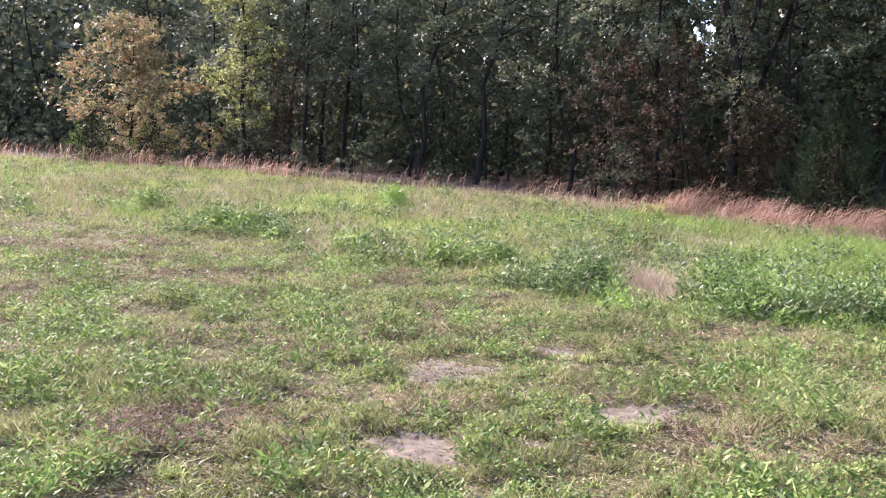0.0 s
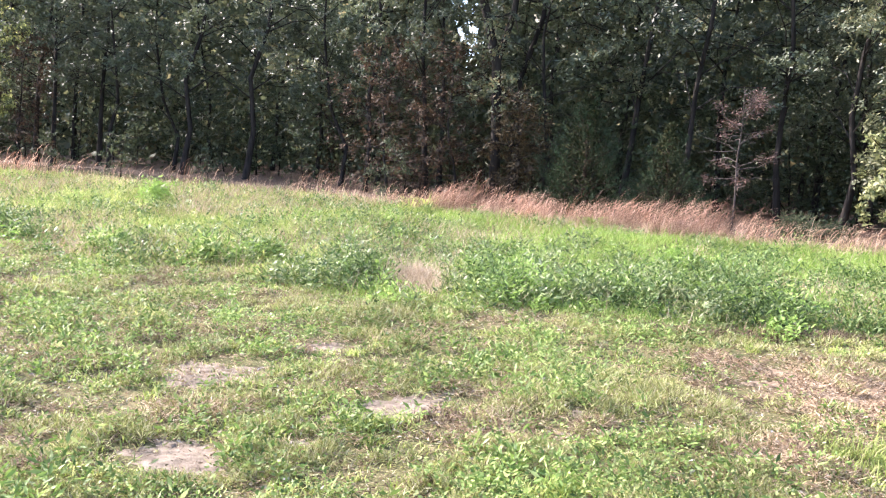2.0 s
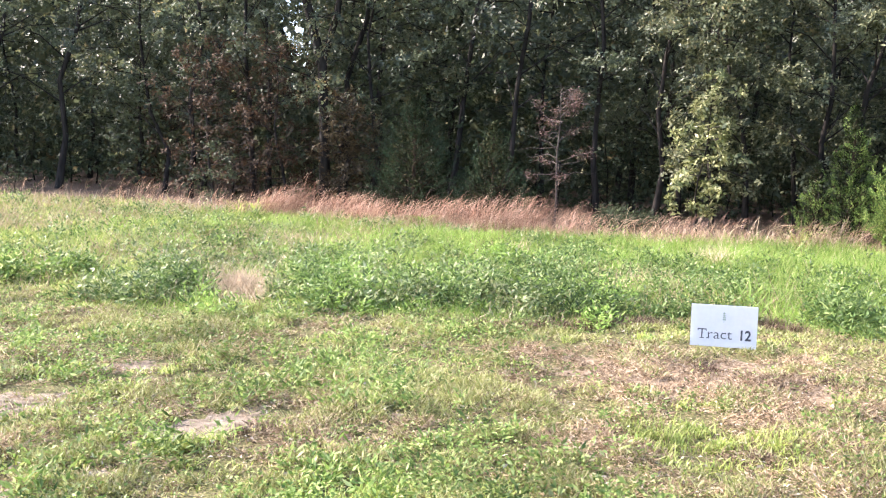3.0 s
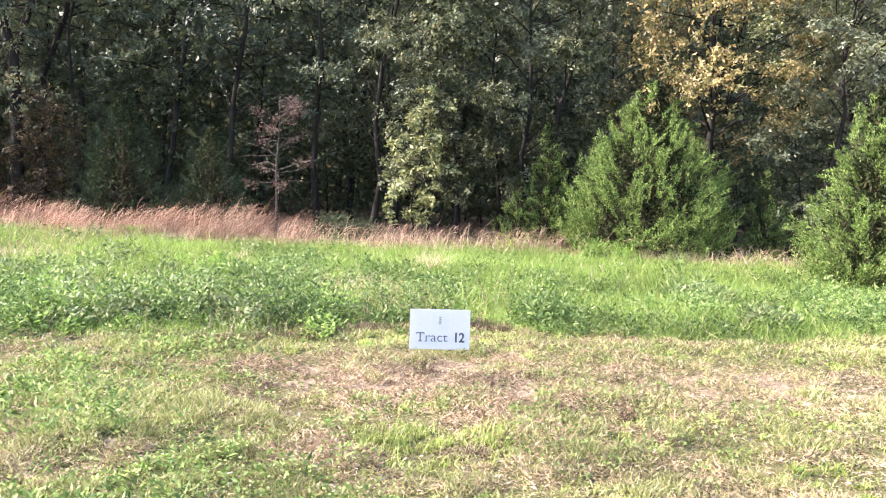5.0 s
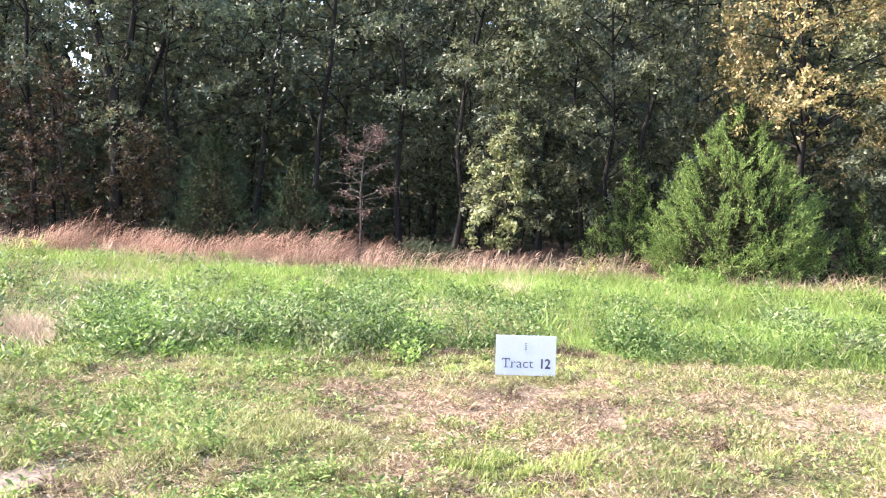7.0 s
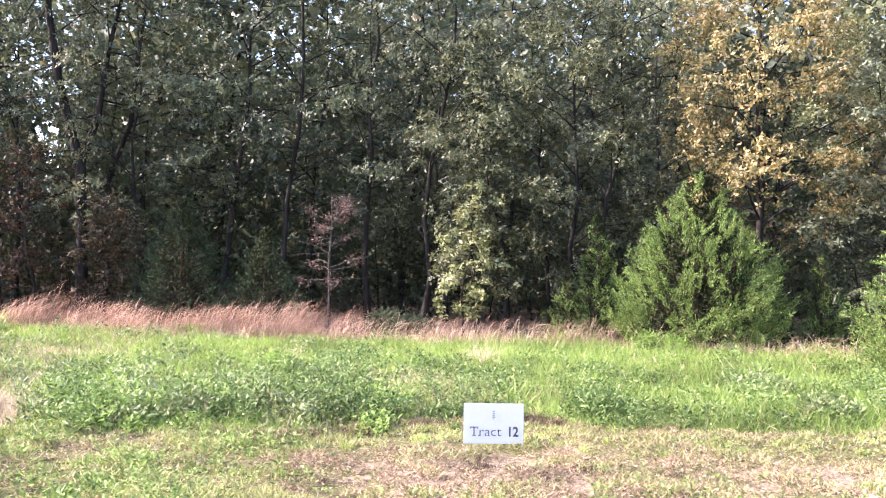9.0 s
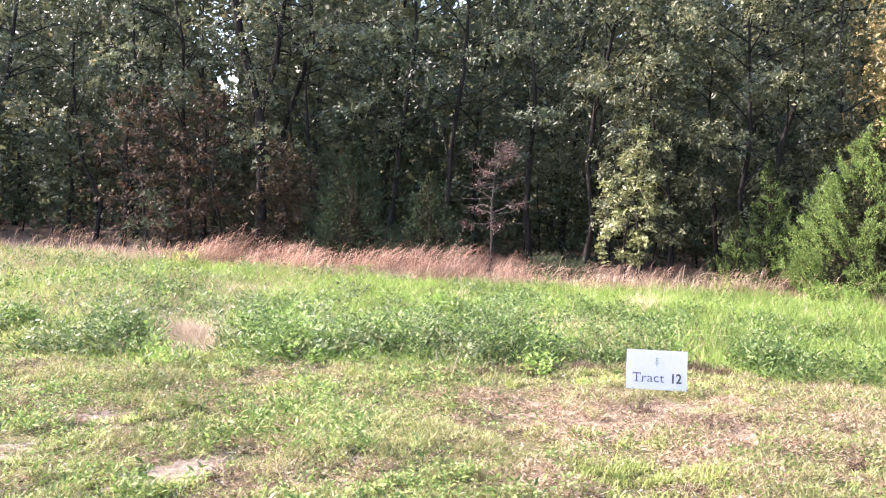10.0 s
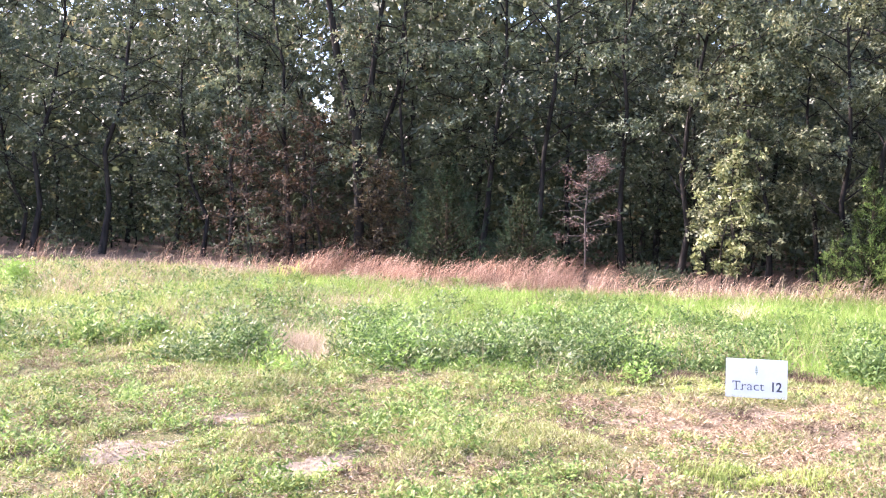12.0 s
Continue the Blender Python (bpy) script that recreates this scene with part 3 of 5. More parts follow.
for tx, ty, rad, h in ((4.80, 5.05, 0.13, 0.05), (5.37, 4.44, 0.15, 0.05), (4.77, 3.67, 0.10, 0.04), (5.10, 3.32, 0.15, 0.055), (5.63, 7.39, 0.16, 0.06), (6.02, 7.40, 0.14, 0.06),
                       (4.25, 5.35, 0.10, 0.04), (3.72, 3.42, 0.12, 0.05), (2.31, 5.1, 0.12, 0.05), (5.9, 4.0, 0.10, 0.04)):
    green_tuft(tx, ty, rad, int(2600 * rad), h, DARK_THATCH, "dark brown clump of rotting mown grass")


# a broken line of raked brown grass along the mowing edge
for i in range(16):
    b = 27 + 22 * (i + rng.random()) / 16
    d = float(mown_edge(b)) + float(ragged(*polar(b, float(mown_edge(b))))) + rng.uniform(-0.35, 0.05)
    green_tuft(*(float(c) for c in polar(b, d)), rng.uniform(0.14, 0.26), 620, rng.uniform(0.08, 0.13), (BROWN, DARK_THATCH)[i % 2], "raked brown dead grass along the mowing edge")


def clod(x, y, size, mat, label):
    bm = bmesh.new()
    bmesh.ops.create_icosphere(bm, subdivisions=2, radius=size)
    for v in bm.verts:
        k = 0.7 + 0.6 * noise.noise(v.co * (2.2 / size) + Vector((x * 7, y * 5, 0)))
        v.co = Vector((v.co.x * k * 1.3, v.co.y * k, max(v.co.z * k * 0.6, -size * 0.2)))
    me = bpy.data.meshes.new("clod")
    bm.to_mesh(me)
    bm.free()
    me.materials.append(mat)
    ob = new("clod", me)
    ob.location = (x, y, float(ground_z(x, y)) + size * 0.1)
    tagged(ob, label, "clod", "clods on the turf")


for cx, cy, size in ((4.66, 5.30, 0.035), (0.62, 4.20, 0.05), (0.30, 4.02, 0.04), (0.86, 4.42, 0.035), (0.16, 4.62, 0.03), (5.75, 4.62, 0.04), (3.62, 4.05, 0.035), (2.2, 6.55, 0.04)):
    clod(cx, cy, size, CLOD, "small brown clod of dry earth on the turf")
clod(2.18, 4.72, 0.045, BARE, "small pale lump of clay on the turf")

# ---- unmown belt ----
def build_lush():
    x, y, r, b = scatter(520000, 7.8, 44, 1.75, -31, 74)
    front = mown_edge(b) + ragged(x, y)
    rank = np.interp(b, [5, 14, 40, 50], [0, 0.4, 0.4, 0.15]) * np.clip((3.4 - (r - front)) / 1.2, 0, 1)
    keep = (r > front - 0.9 * rng.random(len(x)) * np.interp(b, [12, 26, 48, 56], [1, 0.15, 0.15, 0.4])) & (r < sedge_edge(b) + 0.8) & (rng.random(len(x)) > rank * (r > front))
    x, y, r, b, front = x[keep], y[keep], r[keep], b[keep], front[keep]
    buff = most(x, y, BUFF_SPOTS)
    rise = np.clip((r - front + 0.9) / np.interp(b, [-30, 8, 20, 45], [3.2, 2.8, 2.0, 1.5]), 0.16, 1)
    n = len(x)
    foot = np.clip((r - sedge_edge(b) + 0.9) / 1.4, 0, 1) * np.interp(b, [-30, 5, 15, 74], [0.1, 0.12, 0.7, 0.7])
    dry = (rng.random(n) < np.clip((vnoise(x, y, 2.4, 53) - 0.5) * 1.1 + np.clip((26 - b) / 62, 0, 0.30) - np.clip((b - 36) / 30, 0, 0.5), 0.02, 0.48) + foot)
    pale = buff > 0.4
    lumps = 0.25 + 0.75 * vnoise(x, y, 0.9, 55) + 0.75 * vnoise(x, y, 0.35, 56)
    old = rng.random(n) < np.interp(b, [0, 22], [0.8, 0.05])
    for mask, name, mat, h0, h1, w, label in (
            (~dry & ~pale & old, "yellowing_grass", YELLOW_GRASS, 0.07, 0.20, 0.0042, "yellowing unmown grass between the weeds"),
            (~dry & ~pale & ~old, "unmown_grass", LUSH, 0.07, 0.20, 0.0042, "fresh yellow-green unmown grass between the weeds"),
            (dry & ~pale, "dry_unmown_grass", STRAW, 0.09, 0.26, 0.0034, "straw-coloured dry blades in the unmown belt"),
            (pale, "buff_grass", BUFF, 0.14, 0.32, 0.003, "pale buff tufts of fine seeding grass")):
        m = int(mask.sum())
        a = rng.uniform(0, 6.283, m)
        way = np.stack([np.cos(a), np.sin(a), rng.uniform(0.4, 2.6, m)], 1)
        L = rng.uniform(h0, h1, m) * rise[mask] * lumps[mask] * np.interp(b[mask], [36, 44], [1, 1.15])
        v, f = spears(on_ground(x[mask], y[mask]) + np.array([0, 0, 1.0]) * (L * rng.uniform(0, 0.5, m))[:, None], way, L, w * (1 + r[mask] / 12) * rng.uniform(0.7, 1.4, m))
        stuff(name, v, f, mat, label, "grass")


def stems_of_leaves(x, y, h, size, per):
    """Upright leafy stems at the places x, y: leaves all along each stem."""
    k, m = len(x), len(x) * per
    t = np.tile((np.arange(per) + 0.5) / per, k) * 0.85 + rng.uniform(0.0, 0.15, m)
    lean = np.repeat(rng.normal(0, 0.3, (k, 2)), per, 0)
    hh = np.repeat(h, per)
    base = np.repeat(on_ground(x, y), per, 0) + np.stack([lean[:, 0] * hh * t, lean[:, 1] * hh * t, hh * t], 1)
    a = rng.uniform(0, 6.283, m)
    out = np.stack([np.cos(a), np.sin(a), rng.uniform(-0.3, 1.3, m)], 1)
    s = np.repeat(size, per) * rng.uniform(0.6, 1.4, m)
    return leaves(base + out * (0.3 * s)[:, None], out, unit(np.array([0, 0, 1.0]) + rng.normal(size=(m, 3)) * 1.2), s, s * rng.uniform(0.20, 0.34, m))


def leafy_weeds(name, clumps, mat, label, size, per, tall, reach, fall, seed, lo=-36.0, hi=80.0, thick=1.0, even=False):
    """Bushy leafy weeds: a close rank behind the mowing edge, single ones further back."""
    local = np.random.default_rng(seed)
    b = local.uniform(lo, hi, clumps * 3)
    behind = np.where(local.random(clumps * 3) < np.interp(b, [-30, 5, 20, 30], [0.06, 0.12, 0.58, 0.70]), local.exponential(0.7, clumps * 3) * fall, local.exponential(4.0, clumps * 3))
    d = mown_edge(b) + 0.2 + behind * mown_edge(b) / 8.5 + local.normal(0, 0.28, clumps * 3)
    if even:
        b = np.where(b > 14, b - (local.random(clumps * 3) < 0.72) * 45, b)
        d = mown_edge(b) - 0.6 + local.random(clumps * 3) ** 0.9 * (sedge_edge(b) - mown_edge(b))
    ok = (d < sedge_edge(b) - 0.4) & (local.random(clumps * 3) < np.interp(b, [-36, 0, 6, 12, 30, 38, 44, 50, 80], [0.25, 0.25, 0.4, 0.8, 1, 1, 1, 0.55, 0.3]))
    if even:
        ok = (d < sedge_edge(b) - 0.4) & (local.random(clumps * 3) < np.interp(b, [0, 14, 30, 50], [0.9, 0.7, 0.35, 0.3]))
    if mat is WEED and not even:
        ok &= local.random(clumps * 3) < np.interp(b, [10, 13, 24, 30], [1, 0.45, 0.45, 1])
    b, d = b[ok][:clumps], d[ok][:clumps]
    cx, cy = polar(b, d)
    ok = (most(cx, cy, BUFF_SPOTS) < 0.3) & (vnoise(cx, cy, 0.45, 64) > 0.30 + 0.2 * local.random(len(cx)))
    cx, cy, d = cx[ok], cy[ok], d[ok]
    k = len(cx)
    rad, ch = local.uniform(*reach, k), local.uniform(0, 1, k) ** 1.4 * (tall[1] - tall[0]) + tall[0]
    stems = np.maximum(6, (300 * rad * rad * thick * np.clip(11 / d, 0.35, 1.2)).astype(int))
    who = np.repeat(np.arange(k), stems)
    a, q = local.uniform(0, 6.283, len(who)), local.random(len(who)) ** 0.6
    off = np.stack([np.cos(a), np.sin(a)], 1) * (q * rad[who])[:, None]
    x, y = cx[who] + off[:, 0], cy[who] + off[:, 1]
    edge = mown_edge(bearing_of(x, y)) + ragged(x, y)
    ok = (np.hypot(x, y) > edge - 0.25) & (most(x, y, BUFF_SPOTS) < 0.2)
    x, y, who, q = x[ok], y[ok], who[ok], q[ok]
    h = ch[who] * np.sqrt(np.clip(1.06 - q * q, 0.1, 1)) * local.uniform(0.75, 1.15, len(x))
    v, f = stems_of_leaves(x, y, h, size * (1 + np.hypot(x, y) / 40), per)
    stuff(name, v, f, mat, label, "weeds")


build_lush()


def pale_tuft(x, y, rx, ry, n, h):
    """A fine pinkish-buff tuft of seeding grass."""
    a, q = rng.uniform(0, 6.283, n), np.sqrt(rng.random(n))
    px, py = x + np.cos(a) * q * rx, y + np.sin(a) * q * ry
    v, f = blades(on_ground(px, py), h * rng.uniform(0.5, 1.1, n) * (1.1 - 0.35 * q) * (0.55 + 0.9 * vnoise(px, py, 0.14, 91)), np.full(n, 0.004), rng.uniform(0, 6.283, n), rng.uniform(0.2, 1.9, n))
    tagged(new("pale_tuft", fast_mesh("pale_tuft", v, f, BUFF)), "pale pinkish buff tuft of fine seeding grass", "grass", kind="stuff")


for spot_of in ((2.26, 9.60, 0.32, 0.48, 1900, 0.22), (9.8, 10.5, 0.30, 0.35, 120, 0.22), (7.4, 12.4, 0.3, 0.3, 150, 0.22), (-1.5, 11.6, 0.3, 0.5, 220, 0.20), (6.1, 11.4, 0.4, 0.35, 170, 0.20)):
    pale_tuft(*spot_of)
leafy_weeds("leafy_weeds", 640, WEED, "knee-high leafy green weeds behind the mowing edge", 0.046, 12, (0.14, 0.56), (0.13, 0.36), 2.4, 61, thick=1.15)


def build_turf_weeds():
    """Leafy weeds that come up again in the mown turf, thickest before the belt."""
    x, y, r, b = scatter(30000, 3.4, 13.0, 0.9, -32, 40)
    p = np.clip((vnoise(x, y, 0.55, 43) * 0.5 + vnoise(x, y, 0.2, 44) * 0.5 - 0.485) * 6, 0, 1) * np.interp(b, [-32, 0, 10, 26, 40], [0.85, 0.95, 1, 0.9, 0.15]) * np.interp(r, [3.6, 6, 9], [0.8, 0.9, 1])
    keep = (r < mown_edge(b)) & (rng.random(len(x)) < p * (1 - most(x, y, BARE_SPOTS)) * (1 - most(x, y, STRAW_SPOTS + [SIGN_SPOT])))
    x, y = x[keep], y[keep]
    v, f = stems_of_leaves(x, y, rng.uniform(0.05, 0.18, len(x)) * (0.5 + vnoise(x, y, 0.4, 45)), rng.uniform(0.026, 0.056, len(x)), 8)
    stuff("turf_weeds", v, f, CLOVER, "ankle-high leafy green weeds sprouting in the mown turf", "weeds")


build_turf_weeds()
leafy_weeds("greyish_weeds", 360, WEED_BLUE, "grey-green leafy weeds in matted drifts", 0.056, 10, (0.12, 0.42), (0.10, 0.28), 2.6, 71, -6, 34)
leafy_weeds("scattered_weeds", 900, WEED, "dark green leafy weeds scattered through the unmown grass", 0.050, 8, (0.14, 0.38), (0.06, 0.22), 1.0, 91, -34, 62, 1.0, True)
leafy_weeds("yellow_weeds", 520, YELLOW_GRASS, "yellowing leafy weeds through the unmown grass", 0.044, 9, (0.10, 0.34), (0.06, 0.22), 1.0, 95, -34, 50, 1.0, True)
leafy_weeds("bright_weeds", 230, WEED_LIGHT, "bright yellow-green leafy weeds among darker ones", 0.046, 12, (0.12, 0.46), (0.12, 0.34), 3.0, 81, -36.0, 38.0)


def build_weed_stalks():
    """Thin dry stalks standing between the leafy weeds."""
    n = 800
    b = rng.uniform(-30, 44, n)
    d = mown_edge(b) + rng.exponential(1.9, n)
    x, y = polar(b, d)
    v, f = spears(on_ground(x, y), np.stack([rng.normal(0.2, 0.5, n), rng.normal(0, 0.5, n), np.ones(n)], 1), rng.uniform(0.15, 0.42, n), np.full(n, 0.006) * (1 + d / 30))
    stuff("weed_stalks", v, f, STRAW, "thin straw-coloured stalks between the leafy weeds", "weeds")


build_weed_stalks()


def weed_clump(x, y, rad, h, mat, label, n, size):
    """One bushy weed that stands apart."""
    off = rng.normal(0, 0.44, (n, 2)) * rad
    hh = h * np.clip(1.1 - 0.4 * np.hypot(off[:, 0], off[:, 1]) / rad, 0.35, 1.1) * rng.uniform(0.7, 1.1, n)
    v, f = stems_of_leaves(x + off[:, 0], y + off[:, 1], hh, np.full(n, size), 14)
    tagged(new("weed_clump", fast_mesh("weed_clump", v, f, mat)), label, "weed", "single weeds")


for b, d, rad, h, mat, label in (
        (-3.9, 19.3, 0.34, 0.55, WEED_LIGHT, "bright yellow-green bushy weed standing above the grass"),
        (-0.3, 10.6, 0.30, 0.34, CLOVER, "green bushy weed at the mowing edge"),
        (-12.6, 13.4, 0.35, 0.40, CLOVER, "green bushy weed at the mowing edge"),
        (-15.2, 13.6, 0.35, 0.42, CLOVER, "green bushy weed at the mowing edge"),
        (-19.5, 16.5, 0.40, 0.50, CLOVER, "green bushy weed in the dry grass"),
        (-6.3, 11.4, 0.30, 0.32, CLOVER, "green bushy weed at the mowing edge"),
        (3.4, 10.9, 0.28, 0.33, CLOVER, "green bushy weed beside a pale tuft"),
        (9.5, 9.6, 0.36, 0.35, WEED, "dark green bushy weed beside a pale tuft"),
        (60.5, 12.3, 0.42, 0.34, WEED_BLUE, "grey-green bushy weed standing in fresh grass"),
        (50.5, 9.7, 0.40, 0.36, WEED, "dark green bushy weed at the mowing edge"),
        (64.5, 10.6, 0.35, 0.30, WEED_BLUE, "grey-green bushy weed at the mowing edge"),
        (53.6, 18.1, 0.35, 0.42, WEED_LIGHT, "yellow-green weed at the foot of the big cedar"),
        (55.4, 17.9, 0.30, 0.34, WEED_LIGHT, "yellow-green weed at the foot of the big cedar"),
        (36.6, 20.0, 0.60, 0.60, BUSH_SHADED, "low dark green bush in the shade of the oaks"),
        (38.3, 20.2, 0.50, 0.48, BUSH_SHADED, "low dark green bush in the shade of the oaks"),
        (30.0, 12.2, 0.30, 0.42, WEED_LIGHT, "bright green bushy weed standing above the others")):
    weed_clump(*(float(c) for c in polar(b, d)), rad, h, mat, label, int(72 * rad / 0.3), 0.052 * (1 + d / 30))


def broad_leaf_plant(x, y, n, length, mat, label):
    """A low plant of long arching leaves."""
    a = rng.uniform(0, 6.283, n)
    up = rng.uniform(0.4, 1.6, n)
    way = np.stack([np.cos(a), np.sin(a), up], 1)
    o = rng.normal(0, 0.05, (n, 3)) * [1, 1, 0]
    L = length * rng.uniform(0.7, 1.2, n)
    v1, f1 = leaves(o, way, np.tile([0, 0, 1.0], (n, 1)), L, L * 0.22, 0.3)
    tip = o + unit(way) * (L * 0.85)[:, None]
    v2, f2 = leaves(tip, np.stack([np.cos(a), np.sin(a), -0.5 + 0 * a], 1), np.tile([0, 0, 1.0], (n, 1)), L * 0.7, L * 0.2, 0.3)
    v, f = join([(v1, f1), (v2, f2)])
    stuff("broad_leaf_weed", v + np.array([x, y, float(ground_z(x, y))]), f, mat, label, "weed")


broad_leaf_plant(1.96, 5.97, 40, 0.11, CLOVER, "low dark green weed with long pointed leaves")
broad_leaf_plant(2.25, 6.35, 30, 0.10, CLOVER, "low dark green weed with short leaves")


# ---- broomsedge belt before the woods ----
def build_sedge():
    n = 96000
    b = rng.uniform(-34, 55, n)
    x0 = rng.random(n)
    depth = 2.6
    r = sedge_edge(b) + x0 * depth
    x, y = polar(b, r)
    clumpy = vnoise(x, y, 1.2, 81) * 0.6 + vnoise(x, y, 0.45, 82) * 0.4
    dens = np.interp(b, [-36, -24, -22, -12, -8, 4, 10, 14, 33, 35, 37.5, 44, 53], [0.02, 0.03, 0.09, 0.08, 0.018, 0.016, 0.035, 0.42, 0.52, 0.20, 0.06, 0.035, 0.015])
    keep = rng.random(n) < dens * np.clip((clumpy - 0.22) * 3, 0.1, 1)
    x, y, r, b, clumpy = x[keep], y[keep], r[keep], b[keep], clumpy[keep]
    k = len(x)
    h = (0.30 + 0.65 * rng.random(k) ** 1.3) * np.where(rng.random(k) < 0.07, 1.35, 1.0) * (0.40 + 1.05 * clumpy) * np.interp(b, [-36, -10, 5, 12, 16, 24, 28, 31, 34, 37, 53], [0.80, 0.80, 0.80, 0.66, 0.66, 0.68, 0.76, 1.0, 0.88, 0.60, 0.50])
    # a stem of four joints, arching over at its plume, to the side away from the sun
    az = rng.normal(-0.55, 0.42, k)
    fwd = np.stack([np.cos(az), np.sin(az), np.zeros(k)], 1)
    side = np.stack([-np.sin(az), np.cos(az), np.zeros(k)], 1)
    sc = np.clip(r / 20, 0.8, 2.0)
    ts = [0.0, 0.45, 0.75, 0.93, 1.0]
    fw = [0.0, 0.05, 0.17, 0.38, 0.60]
    wd = [0.4, 0.45, 0.7, 1.1, 0.2]
    bend = rng.uniform(0.4, 1.9, k)
    rows = []
    for t, q, w in zip(ts, fw, wd):
        c = on_ground(x, y) + fwd * (q * h * bend)[:, None] + np.array([0, 0, 1.0]) * (h * t * (1 - 0.08 * t * bend))[:, None]
        rows += [c - side * (0.0045 * w * sc)[:, None], c + side * (0.0045 * w * sc)[:, None]]
    v = np.stack(rows, 1).reshape(-1, 3)
    g = (np.arange(k) * 10)[:, None]
    f = np.concatenate([np.concatenate([g + [2 * i, 2 * i + 1, 2 * i + 3], g + [2 * i, 2 * i + 3, 2 * i + 2]], 1) for i in range(4)], 1).reshape(-1, 3)
    # side blades at the foot of the stems
    pick = rng.random(k) < 0.9
    bx = on_ground(x[pick], y[pick])
    m = len(bx)
    v2, f2 = blades(bx, h[pick] * rng.uniform(0.35, 0.7, m), 0.0045 * sc[pick], rng.normal(-0.4, 1.0, m), rng.uniform(0.1, 0.7, m))
    v, f = join([(v, f), (v2, f2)])
    stuff("broomsedge", v, f, RED, "tall rusty pink broomsedge leaning along the edge of the woods", "grass")


build_sedge()

def build_dry_stems():
    n = 520
    b = np.concatenate([rng.uniform(36, 75, 230), rng.normal(49.5, 1.3, 130), rng.uniform(-34, 12, 160)])
    r = sedge_edge(b) + rng.uniform(-0.5, 1.8, n)
    x, y = polar(b, r)
    az, h = rng.normal(-0.6, 0.9, n), rng.uniform(0.25, 0.75, n)
    fwd = np.stack([np.cos(az), np.sin(az), np.zeros(n)], 1)
    bend = rng.uniform(0.3, 2.0, n)
    chunks = []
    for i in range(n):
        p0 = np.array([x[i], y[i], float(ground_z(x[i], y[i]))])
        pts = [p0 + fwd[i] * (q * q * 0.45 * h[i] * bend[i]) + np.array([0, 0, h[i] * (q - 0.22 * bend[i] * q * q * q)]) for q in (0, 0.4, 0.75, 1.0)]
        chunks.append(tube(pts, [0.0035, 0.003, 0.0045, 0.0015], 3))
    v, f = join(chunks)
    stuff("dry_stems", v, f, STRAW, "bent dry weed stems along the foot of the cedars", "weeds")


build_dry_stems()


def arching_grass(b, d, n, h, mat, label):
    x, y = (float(c) for c in polar(b, d))
    az = rng.uniform(0, 6.283, n)
    v, f = blades(rng.normal(0, 0.05, (n, 3)) * [1, 1, 0], h * rng.uniform(0.6, 1.1, n), np.full(n, 0.022), az, rng.uniform(1.0, 2.6, n), 0.9)
    ob = new("arching_grass", fast_mesh("arching_grass", v, f, mat))
    ob.location = (x, y, float(ground_z(x, y)))
    tagged(ob, label, "grass", "single weeds")


arching_grass(47.6, 18.7, 26, 0.6, TUFT, "arching tuft of pale yellow tall grass before the cedars")
arching_grass(49.0, 18.8, 18, 0.5, STRAW, "arching tuft of dry tall grass before the cedars")
arching_grass(24.2, 19.0, 60, 0.42, LUSH, "bright green grass tuft in the broomsedge")
arching_grass(13.3, 20.9, 22, 0.62, TUFT, "arching yellow-green grass in the broomsedge")
arching_grass(12.2, 21.2, 18, 0.55, TUFT, "arching yellow-green grass in the broomsedge")
arching_grass(45.2, 10.2, 20, 0.45, WEED_LIGHT, "arching pale green grass tuft among the weeds")

# ---- woods ----
def crown_leaves(ends, per, spread, size):
    """Leaf pads round the twig ends: whorls of five leaves, each whorl with a face of its own."""
    five = 5
    k = max(2, per // five)
    n = len(ends) * k
    ball = rand_dirs(n) * (rng.random(n) ** 0.42)[:, None]
    wide = np.repeat(rng.uniform(0.75, 1.25, (len(ends), 3)) * [1, 1, 0.62], k, 0) * np.repeat(spread * 1.5 * rng.uniform(0.5, 1.35, len(ends)), k)[:, None]
    off = ball * wide + rng.normal(size=(n, 3)) * 0.16 * spread
    face = unit(np.array([0, 0, 0.5]) + ball * 0.9 + rng.normal(size=(n, 3)) * 0.42)
    u = unit(np.cross(face, rand_dirs(n)))
    w = np.cross(face, u)
    hub = np.repeat(ends, k, 0) + off
    m = n * five
    a = np.tile(np.arange(five) * 2 * np.pi / five, n) + rng.normal(0, 0.3, m)
    way = np.repeat(u, five, 0) * np.cos(a)[:, None] + np.repeat(w, five, 0) * np.sin(a)[:, None] + np.repeat(face, five, 0) * rng.uniform(-0.45, 0.35, m)[:, None]
    s = size * rng.uniform(0.65, 1.35, m)
    return leaves(np.repeat(hub, five, 0) + way * (0.12 * s)[:, None], way, unit(np.repeat(face, five, 0) + rng.normal(size=(m, 3)) * 0.3), s, s * rng.uniform(0.36, 0.56, m), 0.3)


